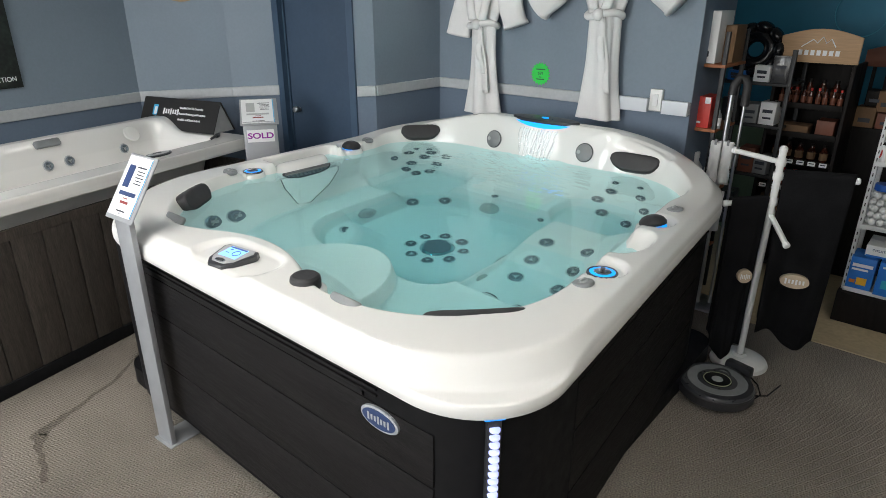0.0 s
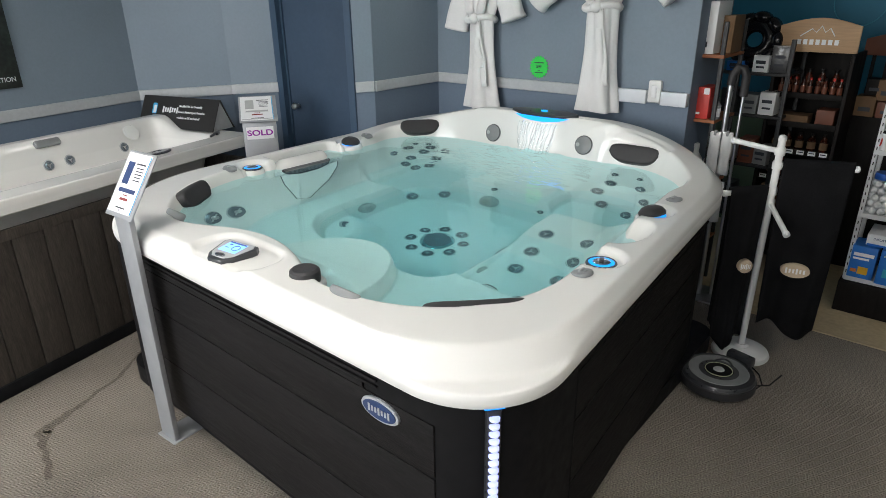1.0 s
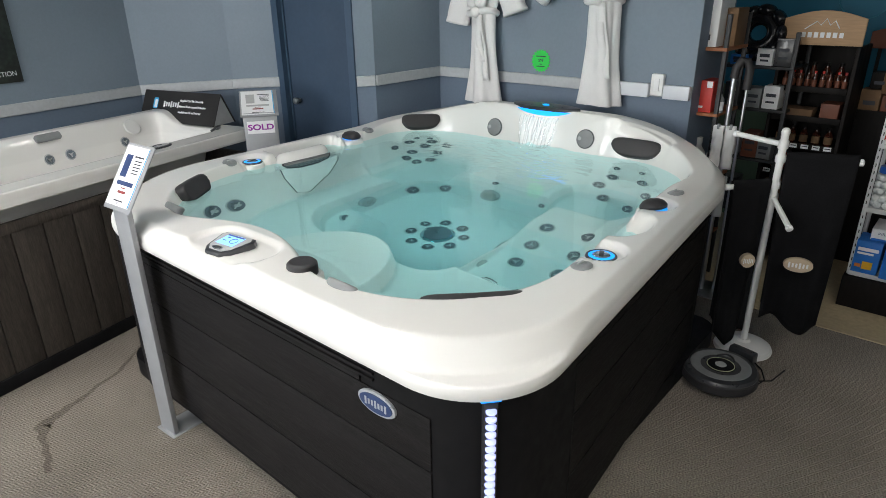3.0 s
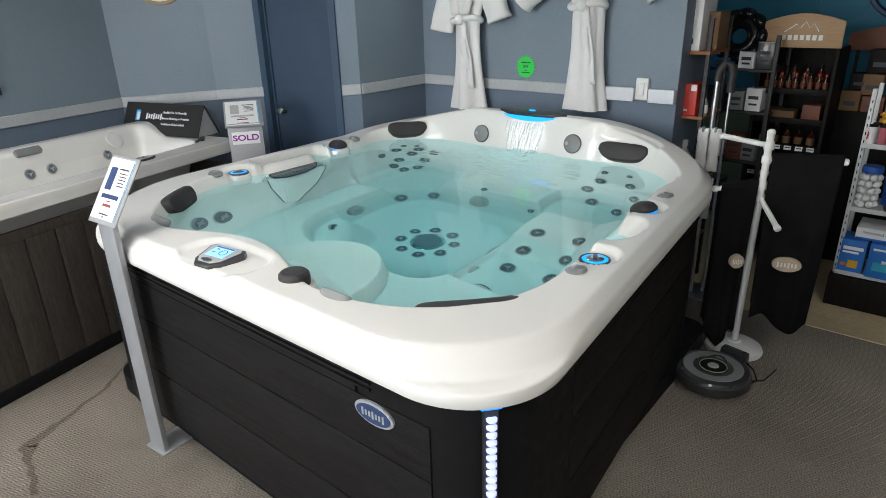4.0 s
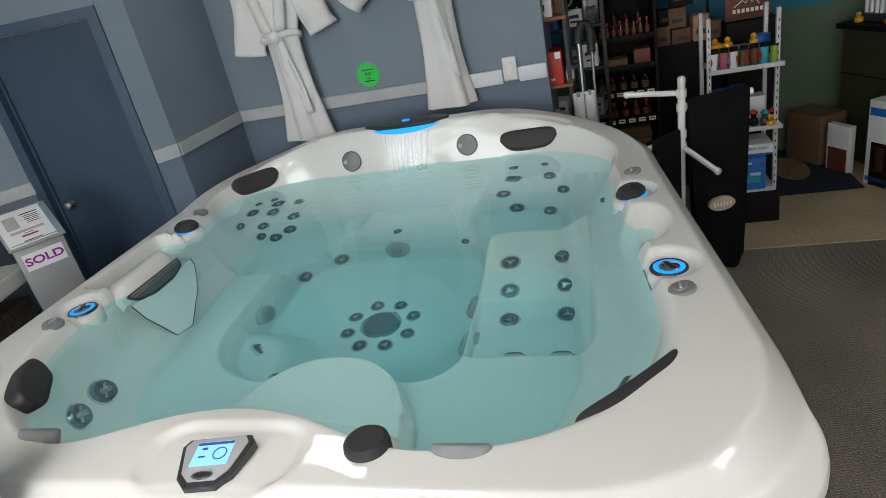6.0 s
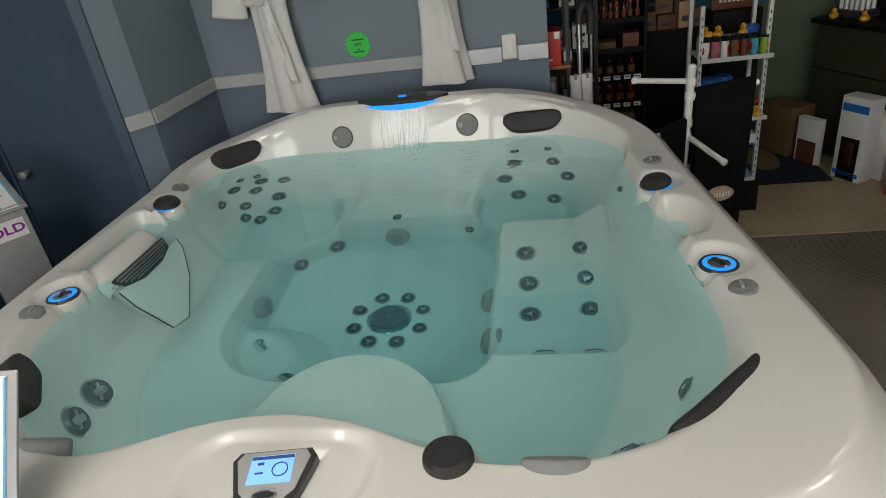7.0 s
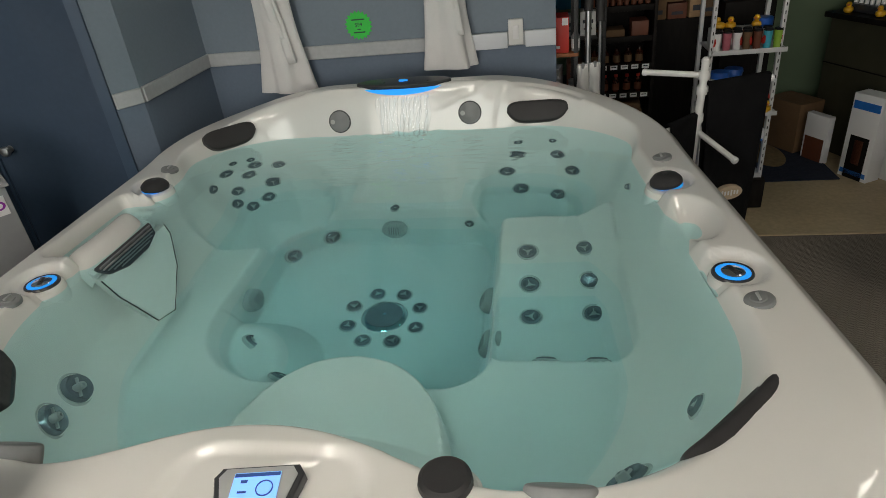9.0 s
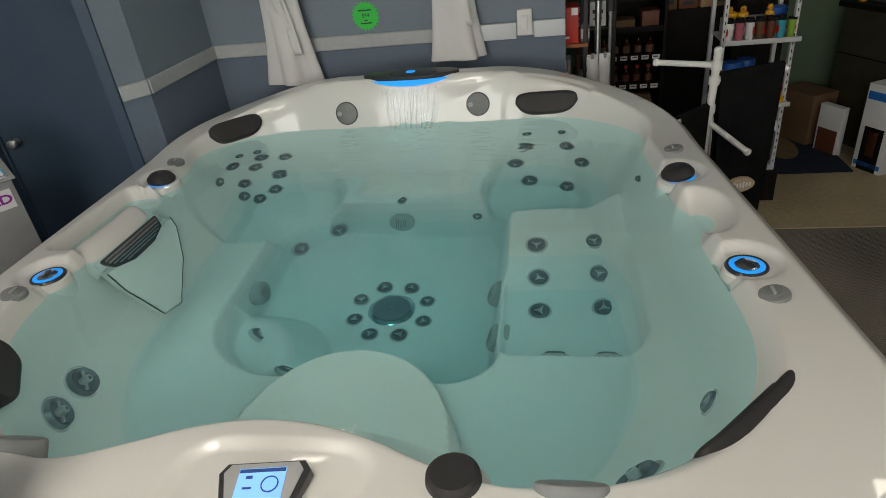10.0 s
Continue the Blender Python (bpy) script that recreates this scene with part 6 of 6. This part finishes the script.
part("swirl_bar", box(0.17, 0.022, 0.002, (0, 0, 0.001)), PALE_TURQ, sw1)

# counter with its things
CT = Matrix.Translation((2.50, 2.98, 0)) @ pose(0, 0, 0, 0, 0, -68)
ct = thing("shop_counter", "olive panelled shop counter with a dark top", "counter", CT)
part("counter_panel", box(2.6, 0.60, 0.90, (1.3, 0.32, 0), 0.004), OLIVE, ct)
part("counter_top", box(2.66, 0.68, 0.035, (1.3, 0.32, 0.902), 0.006), BLACK_WOOD, ct)
part("panel_seam", box(2.6, 0.006, 0.008, (1.3, 0.018, 0.60), 0.001), BLACK_WOOD, ct)
tray = thing("bottle_tray", "tray of small bottles with white caps", "bottles", CT @ pose(0.16, 0.16, 0.938))
part("tray_body", box(0.22, 0.16, 0.05, (0, 0, 0), 0.004), DARK_PLASTIC, tray)
capm = to_mesh("bottle_cap", lathe([(0, 0), (0.013, 0), (0.013, 0.11), (0.009, 0.125), (0, 0.126)], 10), PAPER)
for i in range(5):
    for j in range(3):
        part("small_bottle", capm, None, tray, "", pose(-0.085 + 0.042 * i, -0.045 + 0.045 * j, 0.051))
dk1 = CT @ Vector((0.10, 0.04, 0.938))
duck((dk1.x, dk1.y, dk1.z), 240)
dk2 = CT @ Vector((0.33, 0.06, 0.938))
duck((dk2.x, dk2.y, dk2.z), 220)
c3 = CT @ Vector((0.62, 0.12, 0.938))
tumbler((c3.x, c3.y, c3.z), 0.034, 0.15, CYAN_PRINT, CYAN_PRINT, "tall turquoise tumbler on the counter")
rk = thing("card_rack", "dark wire card rack with white cards on the counter", "rack", CT @ pose(0.25, 0.42, 0.938))
part("rack_frame", box(0.34, 0.10, 0.34, (0, 0, 0), 0.004), DARK_METAL, rk)
for i in range(8):
    part("card", box(0.03, 0.002, 0.05, (-0.14 + 0.04 * i, -0.054, 0.26)), PAPER, rk)
mo = thing("monitor", "black computer monitor on the counter", "monitor", CT @ pose(1.0, 0.40, 0.938, 0, 0, 30))
part("screen_panel", box(0.42, 0.03, 0.27, (0, 0, 0.10), 0.006), BLACK_BASE, mo)
part("monitor_stand", box(0.06, 0.05, 0.12, (0, 0.02, 0.0), 0.006), BLACK_BASE, mo)
part("monitor_foot", box(0.20, 0.15, 0.012, (0, 0.0, 0.0), 0.004), BLACK_BASE, mo)
carton((2.60, 2.345, 0), 0.20, 0.115, 0.55, PAPER, "tall white carton with a photo panel on the floor", -62, [(BLUE_BOX, [(0, 0.48, 0.18, 0.05), (0, 0.04, 0.18, 0.03)]), (BLACK_WOOD, [(0, 0.13, 0.13, 0.31)]), (RUST, [(0, 0.18, 0.06, 0.16)])])
carton((2.755, 2.33, 0), 0.13, 0.10, 0.43, PAPER, "plain white carton behind the tall one", -62)
carton((2.44, 2.66, 0), 0.18, 0.05, 0.33, PAPER, "flat white carton leaning by the counter", -62, [(RUST, [(0, 0.06, 0.15, 0.22)])])
carton((2.37, 2.96, 0), 0.30, 0.22, 0.36, CARD_BROWN, "brown cardboard carton on the floor", -62)
hv = carton((2.80, 1.98, 0), 0.26, 0.16, 0.26, GREY_PLASTIC, "grey and red appliance carton on the floor", -62, [(RED, [(-0.09, 0.03, 0.06, 0.20)]), (BLACK_BASE, [(0.04, 0.08, 0.13, 0.11)])])
bc = thing("waste_bin", "tall black bin beside the counter", "bin", pose(2.86, 1.66, 0))
part("bin_body", lathe([(0, 0), (0.15, 0), (0.165, 0.50), (0.155, 0.52), (0.15, 0.50), (0, 0.48)], 28), BLACK_BASE, bc)
part("bin_rim", tube([(0.162 * math.cos(2 * math.pi * k / 28), 0.162 * math.sin(2 * math.pi * k / 28), 0.515) for k in range(28)], 0.006, 6, True), STEEL, bc)

# floor mat
fmat = thing("floor_mat", "dark navy floor mat with a tan oval", "mat", pose(2.16, 2.78, 0.001, 0, 0, 0))
part("mat_body", box(0.64, 0.95, 0.008, (0, 0, 0), 0.003), material("navy_mat_pile", (0.010, 0.016, 0.035), 0.95, vary=0.2, scale=30, bump=0.4, bump_scale=300), fmat)
part("mat_oval", prism(oval(0.12, 0.24), 0.0085, 0.010), material("tan_mat_pile", (0.20, 0.14, 0.07), 0.95, vary=0.2, scale=30), fmat)

# office chair whose base shows beside the carpet's edge
oc = thing("office_chair", "black office chair on five castors", "office chair", pose(2.50, 0.86, 0, 0, 0, 20))
for k in range(5):
    a = radians(72 * k + 180)
    leg = part("base_leg", tube([(0, 0, 0.13), (0.28 * math.cos(a), 0.28 * math.sin(a), 0.075)], 0.022, 10, r_end=0.014), BLACK_BASE, oc)
    part("castor", put(lathe([(0, -0.022), (0.028, -0.022), (0.032, -0.014), (0.032, 0.014), (0.028, 0.022), (0, 0.022)], 16), Matrix.Translation((0.28 * math.cos(a), 0.28 * math.sin(a), 0.032)) @ pose(0, 0, 0, 90, 0, 72 * k + 60)), BLACK_BASE, leg)
part("gas_column", tube([(0, 0, 0.10), (0, 0, 0.42)], 0.025, 12), BLACK_BASE, oc)
part("seat", prism(round_rect(0.24, 0.23, 0.08), 0.42, 0.50, 0.03, 3), BLACK_CLOTH, oc)
part("backrest", put(prism(round_rect(0.22, 0.26, 0.08), 0, 0.06, 0.02, 3), pose(0.22, 0, 0.80, 90, 0, 90)), BLACK_CLOTH, oc)
